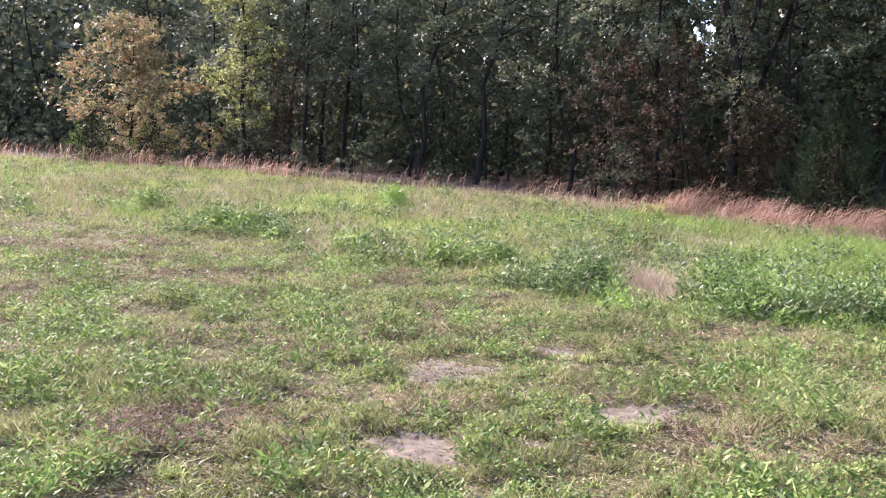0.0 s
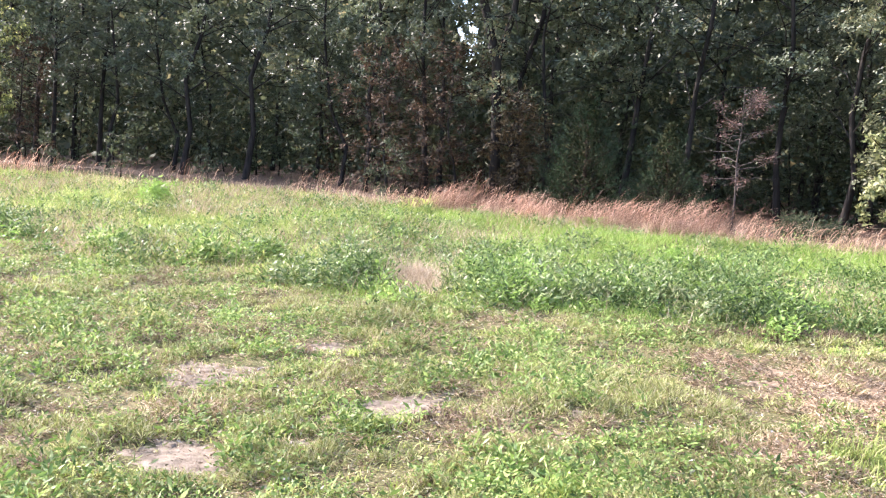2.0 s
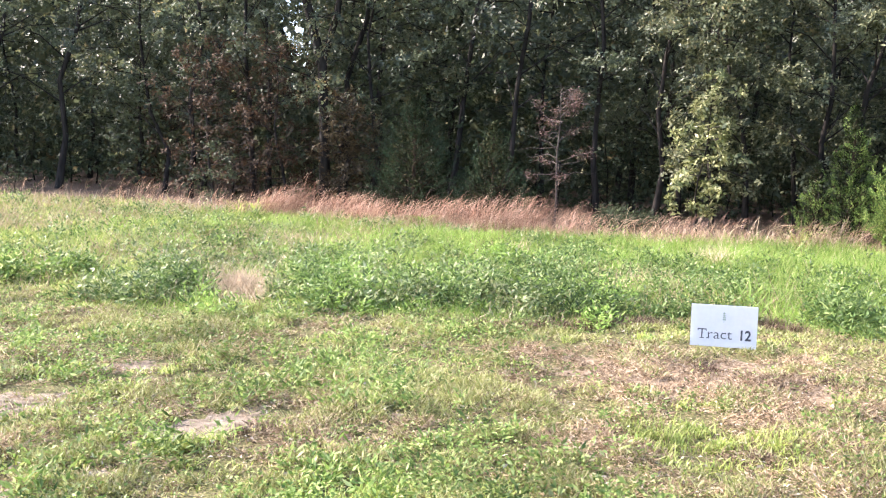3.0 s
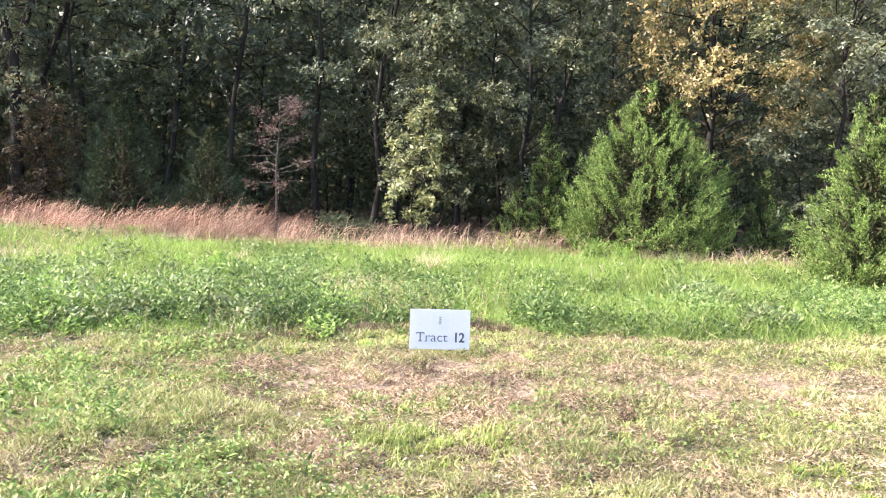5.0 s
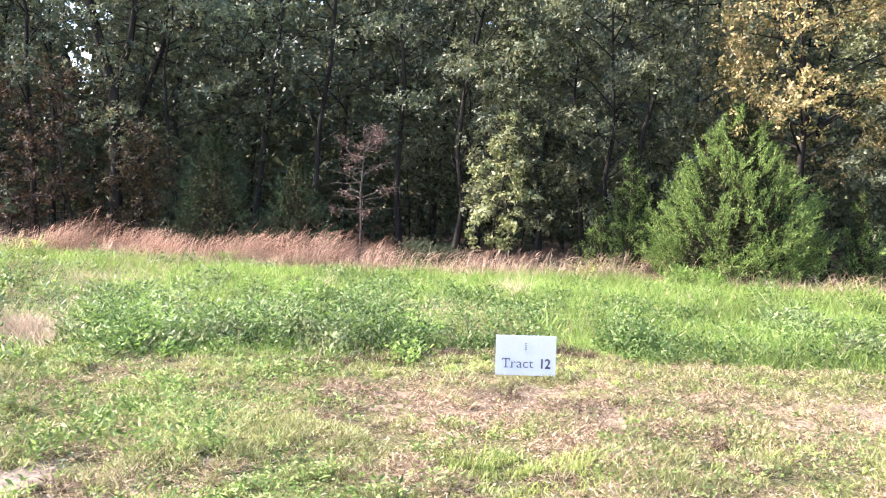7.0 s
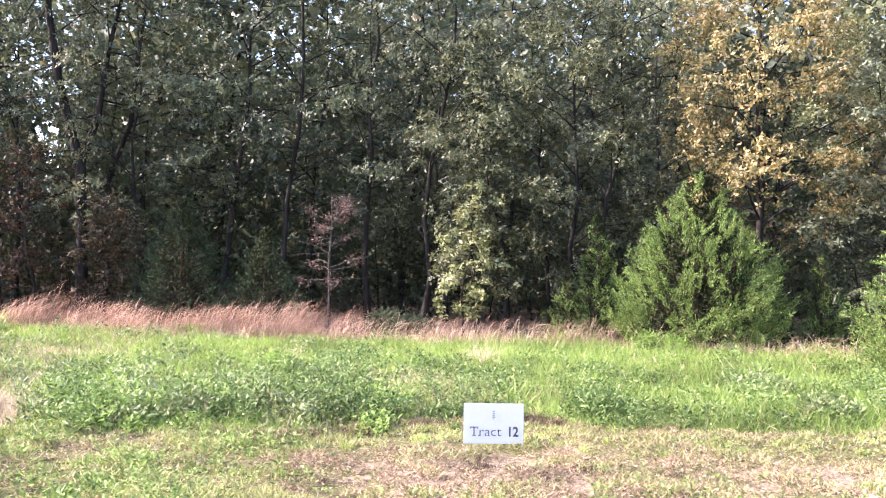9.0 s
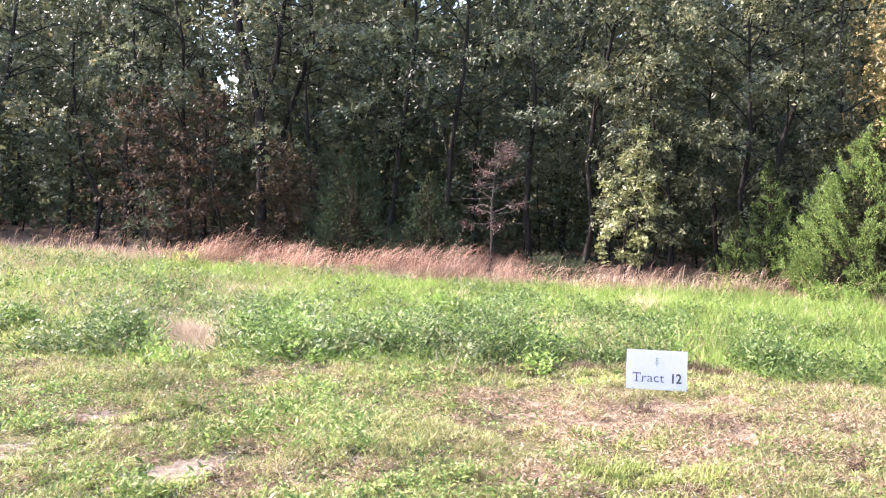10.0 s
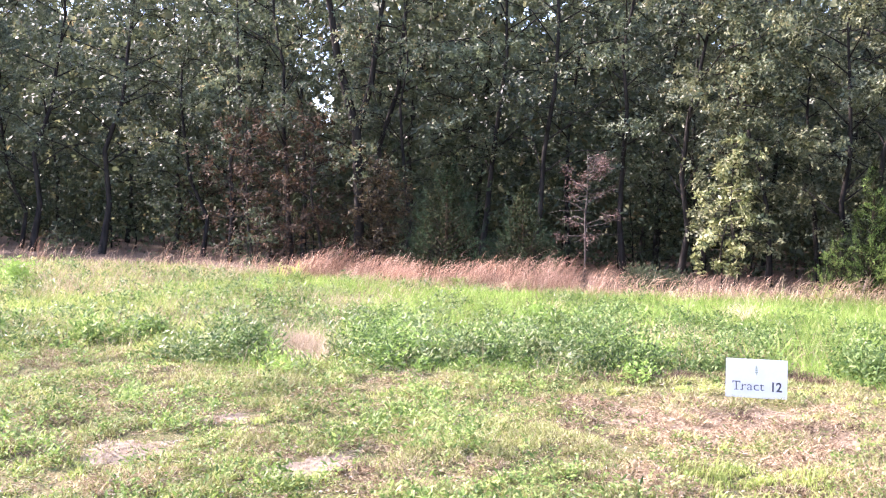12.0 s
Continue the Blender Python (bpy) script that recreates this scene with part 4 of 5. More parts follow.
def broadleaf(seed, height, low, reach, limbs, twigs, per, spread, leaf, trunk_r, lean=0.03, sides=7, taper=0.0):
    """Trunk with limbs, and the crown of a broad-leaved tree whose lowest limbs leave at low metres."""
    global rng
    keep, rng = rng, np.random.default_rng(seed)
    top = np.array([rng.normal(0, lean) * height, rng.normal(0, lean) * height, height * 0.94])
    t = np.linspace(0, 1, 9)[:, None]
    spine = t * top + np.concatenate([np.zeros((1, 3)), np.cumsum(rng.normal(0, 0.012 * height, (8, 3)) * [1, 1, 0.1], 0)])
    rad = trunk_r * (1 - 0.88 * t[:, 0]) * np.where(t[:, 0] == 0, 1.35, 1)
    chunks, ends = [tube(spine, rad, sides)], []
    for i in range(limbs):
        h = low + (height * 0.92 - low) * ((i + rng.random()) / limbs)
        k = h / (height * 0.94)
        o = np.array([np.interp(k, t[:, 0], spine[:, c]) for c in range(3)])
        a = i * 2.4 + rng.normal(0, 0.5)
        size = reach * (0.55 + 0.45 * math.sin(math.pi * min(1, 0.25 + 0.75 * k))) * rng.uniform(0.7, 1.15) * (1 - taper * k)
        rise = rng.uniform(-0.1, 0.45)
        d = np.array([math.cos(a), math.sin(a), rise])
        s = np.linspace(0, 1, 5)[:, None]
        limb = o + d * s * size + np.array([0, 0, 1]) * (s ** 2) * rng.uniform(-0.25, 0.2) * size
        limb[1:] += rng.normal(0, 0.06, (4, 3))
        chunks.append(tube(limb, np.linspace(trunk_r * 0.34, 0.008, 5), 5))
        for j in range(twigs):
            q = rng.uniform(0.12, 1.0)
            p = np.array([np.interp(q, s[:, 0], limb[:, c]) for c in range(3)])
            e = p + rand_dirs(1, 0.25)[0] * rng.uniform(0.3, 0.8) * min(1.0, reach / 2)
            chunks.append(tube([p, (p + e) / 2 + rng.normal(0, 0.04, 3), e], [0.014, 0.009, 0.004], 3))
            ends.append(e)
        ends.append(limb[-1])
    for q in rng.uniform(0.12, 0.9, limbs // 3):
        ends.append(np.array([np.interp(q, t[:, 0], spine[:, c]) for c in range(3)]) + rng.normal(0, 0.25, 3))
    v, f = crown_leaves(np.array(ends), per, spread, leaf)
    rng = keep
    return join(chunks), (v, f)


def lobed_oak(seed, height, low, reach, lobes, per, leaf, trunk_r, lean=0.05, pads=11):
    """An oak whose crown is a heap of rounded leafy lobes at the limb ends, with shaded hollows between them."""
    global rng
    keep, rng = rng, np.random.default_rng(seed)
    top = np.array([rng.normal(0, lean) * height, rng.normal(0, lean) * height, height * 0.9])
    t = np.linspace(0, 1, 9)[:, None]
    spine = t * top + np.concatenate([np.zeros((1, 3)), np.cumsum(rng.normal(0, 0.012 * height, (8, 3)) * [1, 1, 0.1], 0)])
    rad = trunk_r * (1 - 0.88 * t[:, 0]) * np.where(t[:, 0] == 0, 1.35, 1)
    chunks, ends = [tube(spine, rad, 7)], []
    for i in range(lobes):
        k = (i + rng.random()) / lobes
        h = low + 0.5 + (height * 0.95 - low - 0.5) * k
        a = i * 2.4 + rng.normal(0, 0.45)
        out = reach * (0.35 + 0.65 * math.sin(math.pi * min(1, 0.28 + 0.72 * k))) * rng.uniform(0.5, 1.0)
        way = np.array([math.cos(a), math.sin(a), 0.0])
        at = min(1.0, h / (height * 0.9))
        c = np.array([np.interp(at, t[:, 0], spine[:, j]) for j in range(2)] + [h]) + way * out
        foot = min(1.0, max(0.12, (h - out * rng.uniform(0.25, 0.7)) / (height * 0.9)))
        o = np.array([np.interp(foot, t[:, 0], spine[:, j]) for j in range(3)])
        bend = (o + c) / 2 + np.array([0, 0, 0.12 * out]) + rng.normal(0, 0.1, 3)
        chunks.append(tube([o, bend, c], [trunk_r * 0.28, trunk_r * 0.18, 0.012], 5))
        size = rng.uniform(0.62, 1.12) * reach / 2.8
        d = rand_dirs(pads, 0.3) + way * 0.45
        e = c + unit(d) * size * rng.uniform(0.7, 1.05, (pads, 1)) * [1.1, 1.1, 0.72]
        for j in range(0, pads, 3):
            chunks.append(tube([c, (c + e[j]) / 2 + rng.normal(0, 0.05, 3), e[j]], [0.014, 0.009, 0.004], 3))
        ends.append(e)
    # larger leaves added in the hollow of each lobe block light and darken it
    heart = np.repeat(np.array([e.mean(0) for e in ends]), 34, 0) + rng.normal(0, 0.20 * reach / 2.8, (34 * lobes, 3))
    s = rng.uniform(0.11, 0.165, len(heart))
    fill = leaves(heart, rand_dirs(len(heart)), rand_dirs(len(heart), 0.3), s, s * 0.6)
    v, f = join([crown_leaves(np.concatenate(ends), per, 0.27 * (reach / 2.8) ** 0.5, leaf), fill])
    rng = keep
    return join(chunks), (v, f)


def plant_tree(name, wood, crown, wood_mat, leaf_mat, x, y, label, category, group, turn=0.0, size=1.0):
    ob = thing(name, x, y, label, category, group, turn, size)
    part("trunk", fast_mesh("trunk", *wood, wood_mat), ob)
    part("crown", fast_mesh("crown", *crown, leaf_mat), ob)
    return ob


def build_woods():
    group = "trees of the woods"
    front, back, skirt = [], [], []
    for i, (h, low, reach, limbs) in enumerate([(14, 1.2, 2.9, 30), (13, 1.8, 2.7, 28), (15, 0.9, 3.0, 31), (12, 1.4, 2.6, 28), (14, 2.2, 2.8, 29), (11, 0.8, 2.5, 27)]):
        front.append(lobed_oak(100 + i, h, low * 0.7, reach, int(limbs * 0.72), 45, 0.105, 0.075 + 0.012 * (i % 3), 0.06))
        skirt.append(lobed_oak(110 + i, h, 2.3 + 0.3 * (i % 3), reach, int(limbs * 0.66), 45, 0.105, 0.075 + 0.012 * (i % 3), 0.06))
    for i in range(3):
        back.append(broadleaf(120 + i, 14, 2.5, 3.0, 26, 2, 50, 0.55, 0.21, 0.10, 0.05, 5))
    first = {}
    local = np.random.default_rng(77)
    places = []
    for want, near, deep, gap in ((37, 1.0, 3.4, 2.1), (29, 4.6, 11.0, 2.3)):
        count, tries = 0, 0
        while count < want and tries < 6000:
            tries += 1
            b = local.uniform(-34, 77)
            x, y = polar(b, wood_edge(b) + near + local.random() * deep)
            if (abs(b - 40.5) < 0.8 or abs(b - 15.6) < 1.8) and near > 2 or abs(b - 15.6) < 1.5:
                continue
            if (55.5 < b < 69 or 31 < b < 34.5) and near < 2:
                continue
            if all(math.hypot(x - p, y - q) > gap for p, q, _ in places):
                places.append((x, y, near < 2))
                count += 1
    for i, (x, y, close) in enumerate(places):
        k = 1 + float(set_back(bearing_of(x, y))) / math.hypot(x, y)
        x, y = x * k, y * k
        high = bool(close and (bearing_of(x, y) < 40 or 43 < bearing_of(x, y) < 50))
        models = (skirt if high else front) if close else back
        pale = bool(close and bearing_of(x, y) > 37 and local.random() < (0.5 if bearing_of(x, y) < 52 else 0.75))
        k = (close, i % len(models), pale, high)
        turn, size = local.uniform(0, 360), local.uniform(0.85, 1.15) * (0.85 if close and bearing_of(x, y) > 37 else 1.0)
        if k not in first:
            first[k] = plant_tree("oak_tree", *models[k[1]], BARK, OAK_PALE if pale else OAK, x, y, ("oak with greyish green sunlit leaves" if pale else "dark green oak with overhanging limbs" if high else "dark green oak with leafy low limbs") + " at the wood's edge" if close else "dark oak deep in the shaded woods", "tree", group, turn, size)
        else:
            made = copy_thing(first[k], Matrix.Identity(4))
            made.location, made.rotation_euler, made.scale = (x, y, float(ground_z(x, y))), (0, 0, radians(turn)), (size, size, size)


build_woods()


def sky_gap(b):
    """1 where the crowns open to the sky."""
    return np.maximum.reduce([np.exp(-((b - c) / w) ** 2) for c, w in ((15.2, 2.0), (40.5, 0.6))])


def build_far_woods():
    n = 46000
    b = rng.uniform(-44, 86, n)
    r = wood_edge(b) + rng.uniform(13, 30, n)
    z = rng.random(n) * 16
    # leaf roof added over the whole wood to keep out sun and sky
    k = 24000
    b2 = rng.uniform(-48, 88, k)
    r2 = wood_edge(b2) + 5.0 + set_back(b2) + rng.random(k) * 28
    z2 = 8.0 + 6.5 * rng.random(k) + 2.0 * (vnoise(b2, r2, 4.0, 18) - 0.5)
    b, r, z = np.concatenate([b, b2]), np.concatenate([r, r2]), np.concatenate([z, z2])
    x, y = polar(b, r)
    c = np.stack([x, y, z], 1)
    c = c[rng.random(n + k) > sky_gap(b) * np.clip((z / r - 0.145) / 0.03, 0, 1) * 0.28]
    n = len(c)
    s = np.where(c[:, 2] > 7.5, rng.uniform(0.34, 0.60, n), rng.uniform(0.50, 0.90, n))
    v, f = leaves(c, rand_dirs(n), rand_dirs(n, 0.3), s, s * 0.7)
    stuff("deep_woods", v, f, OAK, "dense dark foliage deep in the woods, with an added leaf roof shading it", "foliage")


build_far_woods()


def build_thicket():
    """Twiggy undergrowth added to hide the trunks; its dark colour stands in for shade."""
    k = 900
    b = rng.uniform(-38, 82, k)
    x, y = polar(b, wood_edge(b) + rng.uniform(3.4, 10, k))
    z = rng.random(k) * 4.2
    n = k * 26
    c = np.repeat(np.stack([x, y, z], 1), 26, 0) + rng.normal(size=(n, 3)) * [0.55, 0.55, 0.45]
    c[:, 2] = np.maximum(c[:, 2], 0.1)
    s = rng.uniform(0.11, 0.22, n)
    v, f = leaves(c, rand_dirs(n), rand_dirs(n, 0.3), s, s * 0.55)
    stuff("thicket", v, f, BUSH_SHADED, "added leafy undergrowth, coloured dark as the shade of the woods", "foliage")


build_thicket()


def build_backdrop():
    """The woods going on: a rough wall far behind the trees that blocks the sky, shade put into its dark colour."""
    m, nt, b = material("distant_woods_shade")
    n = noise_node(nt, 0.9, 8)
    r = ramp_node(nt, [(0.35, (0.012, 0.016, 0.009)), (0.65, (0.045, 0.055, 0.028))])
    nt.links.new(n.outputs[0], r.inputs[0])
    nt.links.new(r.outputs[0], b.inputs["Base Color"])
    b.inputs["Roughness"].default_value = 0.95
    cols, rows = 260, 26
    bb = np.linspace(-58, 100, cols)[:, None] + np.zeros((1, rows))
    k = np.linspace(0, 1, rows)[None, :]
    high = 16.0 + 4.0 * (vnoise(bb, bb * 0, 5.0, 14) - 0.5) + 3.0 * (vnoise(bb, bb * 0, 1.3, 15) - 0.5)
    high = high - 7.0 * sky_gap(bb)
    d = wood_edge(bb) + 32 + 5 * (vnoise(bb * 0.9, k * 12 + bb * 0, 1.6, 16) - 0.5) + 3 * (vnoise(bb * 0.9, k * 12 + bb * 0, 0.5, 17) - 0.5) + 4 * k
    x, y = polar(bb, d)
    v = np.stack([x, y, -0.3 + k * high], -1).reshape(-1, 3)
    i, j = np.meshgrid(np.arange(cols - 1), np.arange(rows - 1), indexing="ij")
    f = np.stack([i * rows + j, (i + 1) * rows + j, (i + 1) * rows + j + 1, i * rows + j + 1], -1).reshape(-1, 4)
    tagged(new("backdrop", fast_mesh("backdrop", v, f, m)), "added sheet for the distant crowns, the woods' shade in its colour", "woods", kind="structure")


build_backdrop()


def understory():
    """Saplings and bushes that close the woods below the crowns."""
    group = "bushes under the trees"
    models = [broadleaf(200 + i, h, 0.2, reach, 12, 1, 44, 0.30, 0.11, 0.03, 0.06, 3) for i, (h, reach) in enumerate([(3.4, 1.1), (2.6, 1.2), (4.4, 1.3), (3.0, 1.0)])]
    local = np.random.default_rng(31)
    first = {}
    for i in range(72):
        b = -36 + 116 * (i + local.random()) / 62
        d = wood_edge(b) + (1.6 if b < 37 else 0.6) + local.random() * 5.0
        if b < 8:
            d += 3.5
        if i >= 62:
            b = -33 + 44 * (i - 62 + local.random()) / 10
            d = sedge_edge(b) + 1.8 + local.random() * 1.4
        if 33 < b < 40:
            d += 3.0
        if 31 < b < 33 or 43 < b < 49:
            d += 2.5
        x, y = polar(b, d)
        k = i % 4
        mat, word = ((BUSH_SHADED, "dark green leafy bush"), (RUSSET, "russet-brown leafy bush"))[int(5 < b < 21 and i % 3 > 0 and i < 62)]
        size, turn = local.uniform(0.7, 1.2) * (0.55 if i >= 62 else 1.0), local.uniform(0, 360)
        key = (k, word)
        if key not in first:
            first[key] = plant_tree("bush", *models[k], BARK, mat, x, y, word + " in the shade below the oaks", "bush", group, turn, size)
        else:
            made = copy_thing(first[key], Matrix.Identity(4))
            made.location, made.rotation_euler, made.scale = (x, y, float(ground_z(x, y))), (0, 0, radians(turn)), (size, size, size)


understory()


def at_bearing(b, d):
    return tuple(float(c) for c in polar(np.array(b), np.array(d)))


# single trees that stand out at the edge
x, y = at_bearing(41.7, 20.1)
plant_tree("oak_sapling", *broadleaf(301, 3.6, 0.45, 0.66, 20, 2, 38, 0.12, 0.118, 0.03, 0.03), BARK, OAK_YELLOW, x, y,
           "young oak with sunlit yellow-green leaves down to the ground", "tree", "edge trees")
x, y = at_bearing(42.6, 21.0)
plant_tree("young_oak", *broadleaf(311, 8.0, 0.9, 0.95, 34, 3, 66, 0.21, 0.11, 0.06, 0.02), BARK, OAK_MID, x, y,
           "slender oak with sunlit olive leaves behind a sapling", "tree", "edge trees")
for b, d, h, low, reach, seed in ((60.4, 21.8, 9.5, 2.1, 2.5, 302), (66.8, 24.5, 11.0, 3.6, 2.2, 312)):
    x, y = at_bearing(b, d)
    plant_tree("golden_oak", *lobed_oak(seed, h, low, reach, 30, 55, 0.098, 0.12), BARK, OAK_GOLD if seed == 302 else OAK_YELLOW, x, y,
               "oak with golden tan autumn leaves over a dark trunk" if seed == 302 else "oak with pale yellow-green leaves behind the cedars", "tree", "edge trees")


def leaning_oak(b, d):
    """A dark forked oak that leans out of the woods, bare of leaves to a good height."""
    global rng
    keep, rng = rng, np.random.default_rng(331)
    x, y = at_bearing(b, d)
    right = np.array([math.cos(radians(b)), -math.sin(radians(b)), 0])
    up = np.array([0, 0, 1.0])
    stem = [right * u + up * h for u, h in ((0, 0), (-0.05, 2.0), (-0.15, 4.0), (-0.75, 6.2), (-1.05, 8.0), (-1.3, 10.5))]
    fork = [right * u + up * h for u, h in ((-0.15, 4.0), (0.25, 5.4), (0.45, 7.2), (0.9, 9.5))]
    limbs = [tube(fork, [0.11, 0.09, 0.07, 0.03], 6)]
    ends = []
    for line in (np.array(stem[3:]), np.array(fork[1:])):
        for i in range(20):
            q = rng.random() * (len(line) - 1)
            o = line[int(q)] + (line[int(q) + 1] - line[int(q)]) * (q % 1)
            e = o + rand_dirs(1, 0.1)[0] * rng.uniform(0.7, 2.2)
            limbs.append(tube([o, (o + e) / 2 + rng.normal(0, 0.08, 3), e], [0.03, 0.02, 0.006], 4))
            ends += [e, (o + e) / 2]
    crown = crown_leaves(np.array(ends), 60, 0.30, 0.105)
    rng = keep
    ob = plant_tree("leaning_oak", tube(stem, [0.17, 0.15, 0.14, 0.12, 0.09, 0.04], 7), crown, BARK, OAK, x, y, "dark forked oak leaning out at the wood's edge", "tree", "edge trees")
    for limb in limbs:
        part("limb", fast_mesh("limb", *limb, BARK), ob)


leaning_oak(17.6, 25.2)
x, y = at_bearing(48.8, 22.6)
plant_tree("oak_tree", *lobed_oak(321, 9.5, 1.6, 1.9, 24, 50, 0.10, 0.08), BARK, OAK_MID, x, y,
           "oak with pale sunlit green leaves above young cedars", "tree", "edge trees")
x, y = at_bearing(67.0, 21.6)
plant_tree("oak_tree", *lobed_oak(341, 7.5, 2.0, 1.6, 18, 50, 0.10, 0.08), BARK, OAK_PALE, x, y,
           "oak with pale grey-green sunlit leaves behind a cedar", "tree", "edge trees")
x, y = at_bearing(-20.6, 40.5)
plant_tree("turning_maple", *broadleaf(303, 6.6, 0.4, 4.6, 34, 4, 90, 0.42, 0.13, 0.09, taper=0.7), BARK, MAPLE, x, y,
           "small tree turning orange and yellow before the woods", "tree", "edge trees")
x, y = at_bearing(-13.7, 36.5)
plant_tree("yellowing_oak", *broadleaf(304, 12, 1.6, 1.5, 28, 3, 90, 0.34, 0.125, 0.10), BARK, OAK_SUN, x, y,
           "slender tree with yellow-green sunlit leaves", "tree", "edge trees")
for b, d, h, seed in ((-12.0, 36.5, 5.0, 305), (10.5, 26.0, 4.6, 306), (15.0, 25.2, 4.8, 307), (19.0, 24.0, 3.2, 308)):
    x, y = at_bearing(b, d)
    plant_tree("russet_tree", *broadleaf(seed, h, 0.5, 0.9 if seed == 308 else 1.35, 18, 3, 45, 0.28, 0.10, 0.05), BARK, TAN_LEAF if seed == 308 else RUSSET, x, y,
               "small tan-leaved oak in front of the shaded woods" if seed == 308 else "small russet-brown tree at the edge of the woods", "tree", "edge trees")


def cedar(seed, height, radius, plumes, per):
    """A cedar: a ragged cone of upswept plumes like flames, dark gaps between them, round a core of old foliage with
    shade in its colour.
    """
    global rng
    keep, rng = rng, np.random.default_rng(seed)
    chunks = [tube([[0, 0, 0], [0.02, 0, height * 0.5], [0, 0.02, height * 0.93]], [0.045 * height / 2.5, 0.03 * height / 2.5, 0.006], 6)]
    five = 5
    boughs = plumes // five
    n = boughs * five
    scale = (height / 3.9) ** 0.45
    order = (np.arange(boughs) + rng.random(boughs)) / boughs
    tb = np.clip((1 - np.sqrt(1 - order * 0.995)) * 0.985, 0, 0.985)
    ab = np.arange(boughs) * 2.39996 + rng.normal(0, 0.3, boughs)
    # each bough carries one leading plume and four shorter ones round it
    lead = np.tile(np.arange(five) == 0, boughs)
    fan = np.tile(np.arange(five) * 1.571, boughs) + np.repeat(rng.uniform(0, 6.283, boughs), five)
    apart = np.where(lead, 0, rng.uniform(0.09, 0.26, n)) * scale
    t = np.clip(np.repeat(tb, five) + np.sin(fan) * apart / height, 0, 0.985)
    prof = np.interp(t, [0, 0.06, 0.22, 0.5, 0.75, 0.92, 1.0], [0.86, 0.99, 1.0, 0.76, 0.42, 0.15, 0.02])
    a = np.repeat(ab, five) + np.cos(fan) * apart / (radius * prof + 0.12)
    lobes = rng.uniform(0, 6.283, 3)
    uneven = 1 + 0.06 * np.sin(a * 2 + lobes[0] + t * 5) + np.repeat(rng.normal(0, 0.07, boughs), five)
    rad = radius * prof * uneven + np.where(lead, 0.09, -0.05 - 0.5 * apart) * scale * np.clip(prof * 1.6, 0.3, 1)
    out = np.stack([np.cos(a), np.sin(a), np.zeros(n)], 1)
    length = np.interp(t, [0, 0.6, 1], [0.72, 0.62, 0.46]) * np.where(lead, rng.uniform(0.9, 1.5, n), rng.uniform(0.6, 1.05, n)) * scale
    up = np.array([0, 0, 1.0])
    tipdir = unit(out * np.interp(t, [0, 0.7, 1], [1.0, 0.6, 0.12])[:, None] + up * (np.repeat(rng.uniform(0.2, 1.1, boughs), five) + 0.5 * t)[:, None] + rng.normal(0, 0.24, (n, 3)))
    tip = out * rad[:, None] + up * (0.08 + t * height * 0.97)[:, None]
    base = tip - tipdir * length[:, None]
    base[:, 2] = np.maximum(base[:, 2], 0.04)
    for i in range(0, n, 2):
        inner = np.array([0, 0, max(0.05, base[i, 2] - 0.35 * rad[i])])
        chunks.append(tube([inner, (inner + base[i]) / 2 + rng.normal(0, 0.02, 3), base[i], tip[i]], [0.016, 0.010, 0.007, 0.002], 3))
    # sprays leave each plume all round and bend to its tip; sprigs sit close along every spray
    fine = 8
    sprays = max(8, per // fine)
    m = n * sprays
    q = np.tile((np.arange(sprays) + 0.5) / sprays, n) ** 0.85 * 0.96 + rng.normal(0, 0.02, m)
    ax, L = np.repeat(tipdir, sprays, 0), np.repeat(length, sprays)
    ref = np.repeat(unit(rng.normal(size=(n, 3)) + [0, 0, 0.5]), sprays, 0)
    u1 = unit(np.cross(ax, ref))
    u2 = np.cross(ax, u1)
    th = np.tile(np.arange(sprays) * 2.39996, n) + rng.normal(0, 0.4, m)
    swing = u1 * np.cos(th)[:, None] + u2 * (np.sin(th) * 0.6)[:, None]
    long = L * 0.25 * np.clip(1.02 - q, 0.05, 1) ** 0.6 * rng.uniform(0.6, 1.5, m)
    sag = np.repeat(rng.normal(0, 0.12, (n, 3)), sprays, 0) * (q * (1 - q))[:, None] * 2
    root = np.repeat(base, sprays, 0) + ax * (q * L)[:, None] + sag
    aim = unit(ax * 0.85 + swing * 0.75 + up * 0.15)
    mm = m * fine
    u = np.tile(np.linspace(0.1, 1.0, fine), m)
    aim2, long2 = np.repeat(aim, fine, 0), np.repeat(long, fine)
    start = np.repeat(root, fine, 0) + aim2 * (u * long2)[:, None] + np.repeat(ax, fine, 0) * (0.25 * u * u * long2)[:, None] + rng.normal(0, 0.010 * scale, (mm, 3))
    way = unit(aim2 + np.repeat(ax, fine, 0) * 0.4 + rng.normal(size=(mm, 3)) * 0.5)
    s = (0.066 - 0.018 * u) * rng.uniform(0.6, 1.4, mm) * scale
    v1, f1 = leaves(start, way, rand_dirs(mm, 0.4), s, s * rng.uniform(0.13, 0.21, mm), 0.4)
    # old foliage round the stem, coloured dark as inner shade; it blocks light
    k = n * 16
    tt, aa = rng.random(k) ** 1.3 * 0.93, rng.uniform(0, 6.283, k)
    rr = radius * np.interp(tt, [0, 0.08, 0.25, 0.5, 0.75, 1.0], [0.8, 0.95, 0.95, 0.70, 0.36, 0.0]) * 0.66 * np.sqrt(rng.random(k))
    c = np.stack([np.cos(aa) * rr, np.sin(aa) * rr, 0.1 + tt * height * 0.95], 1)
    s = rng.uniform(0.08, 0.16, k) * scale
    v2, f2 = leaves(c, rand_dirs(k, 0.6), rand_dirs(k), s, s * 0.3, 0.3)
    rng = keep
    return join(chunks), (v1, f1), (v2, f2)


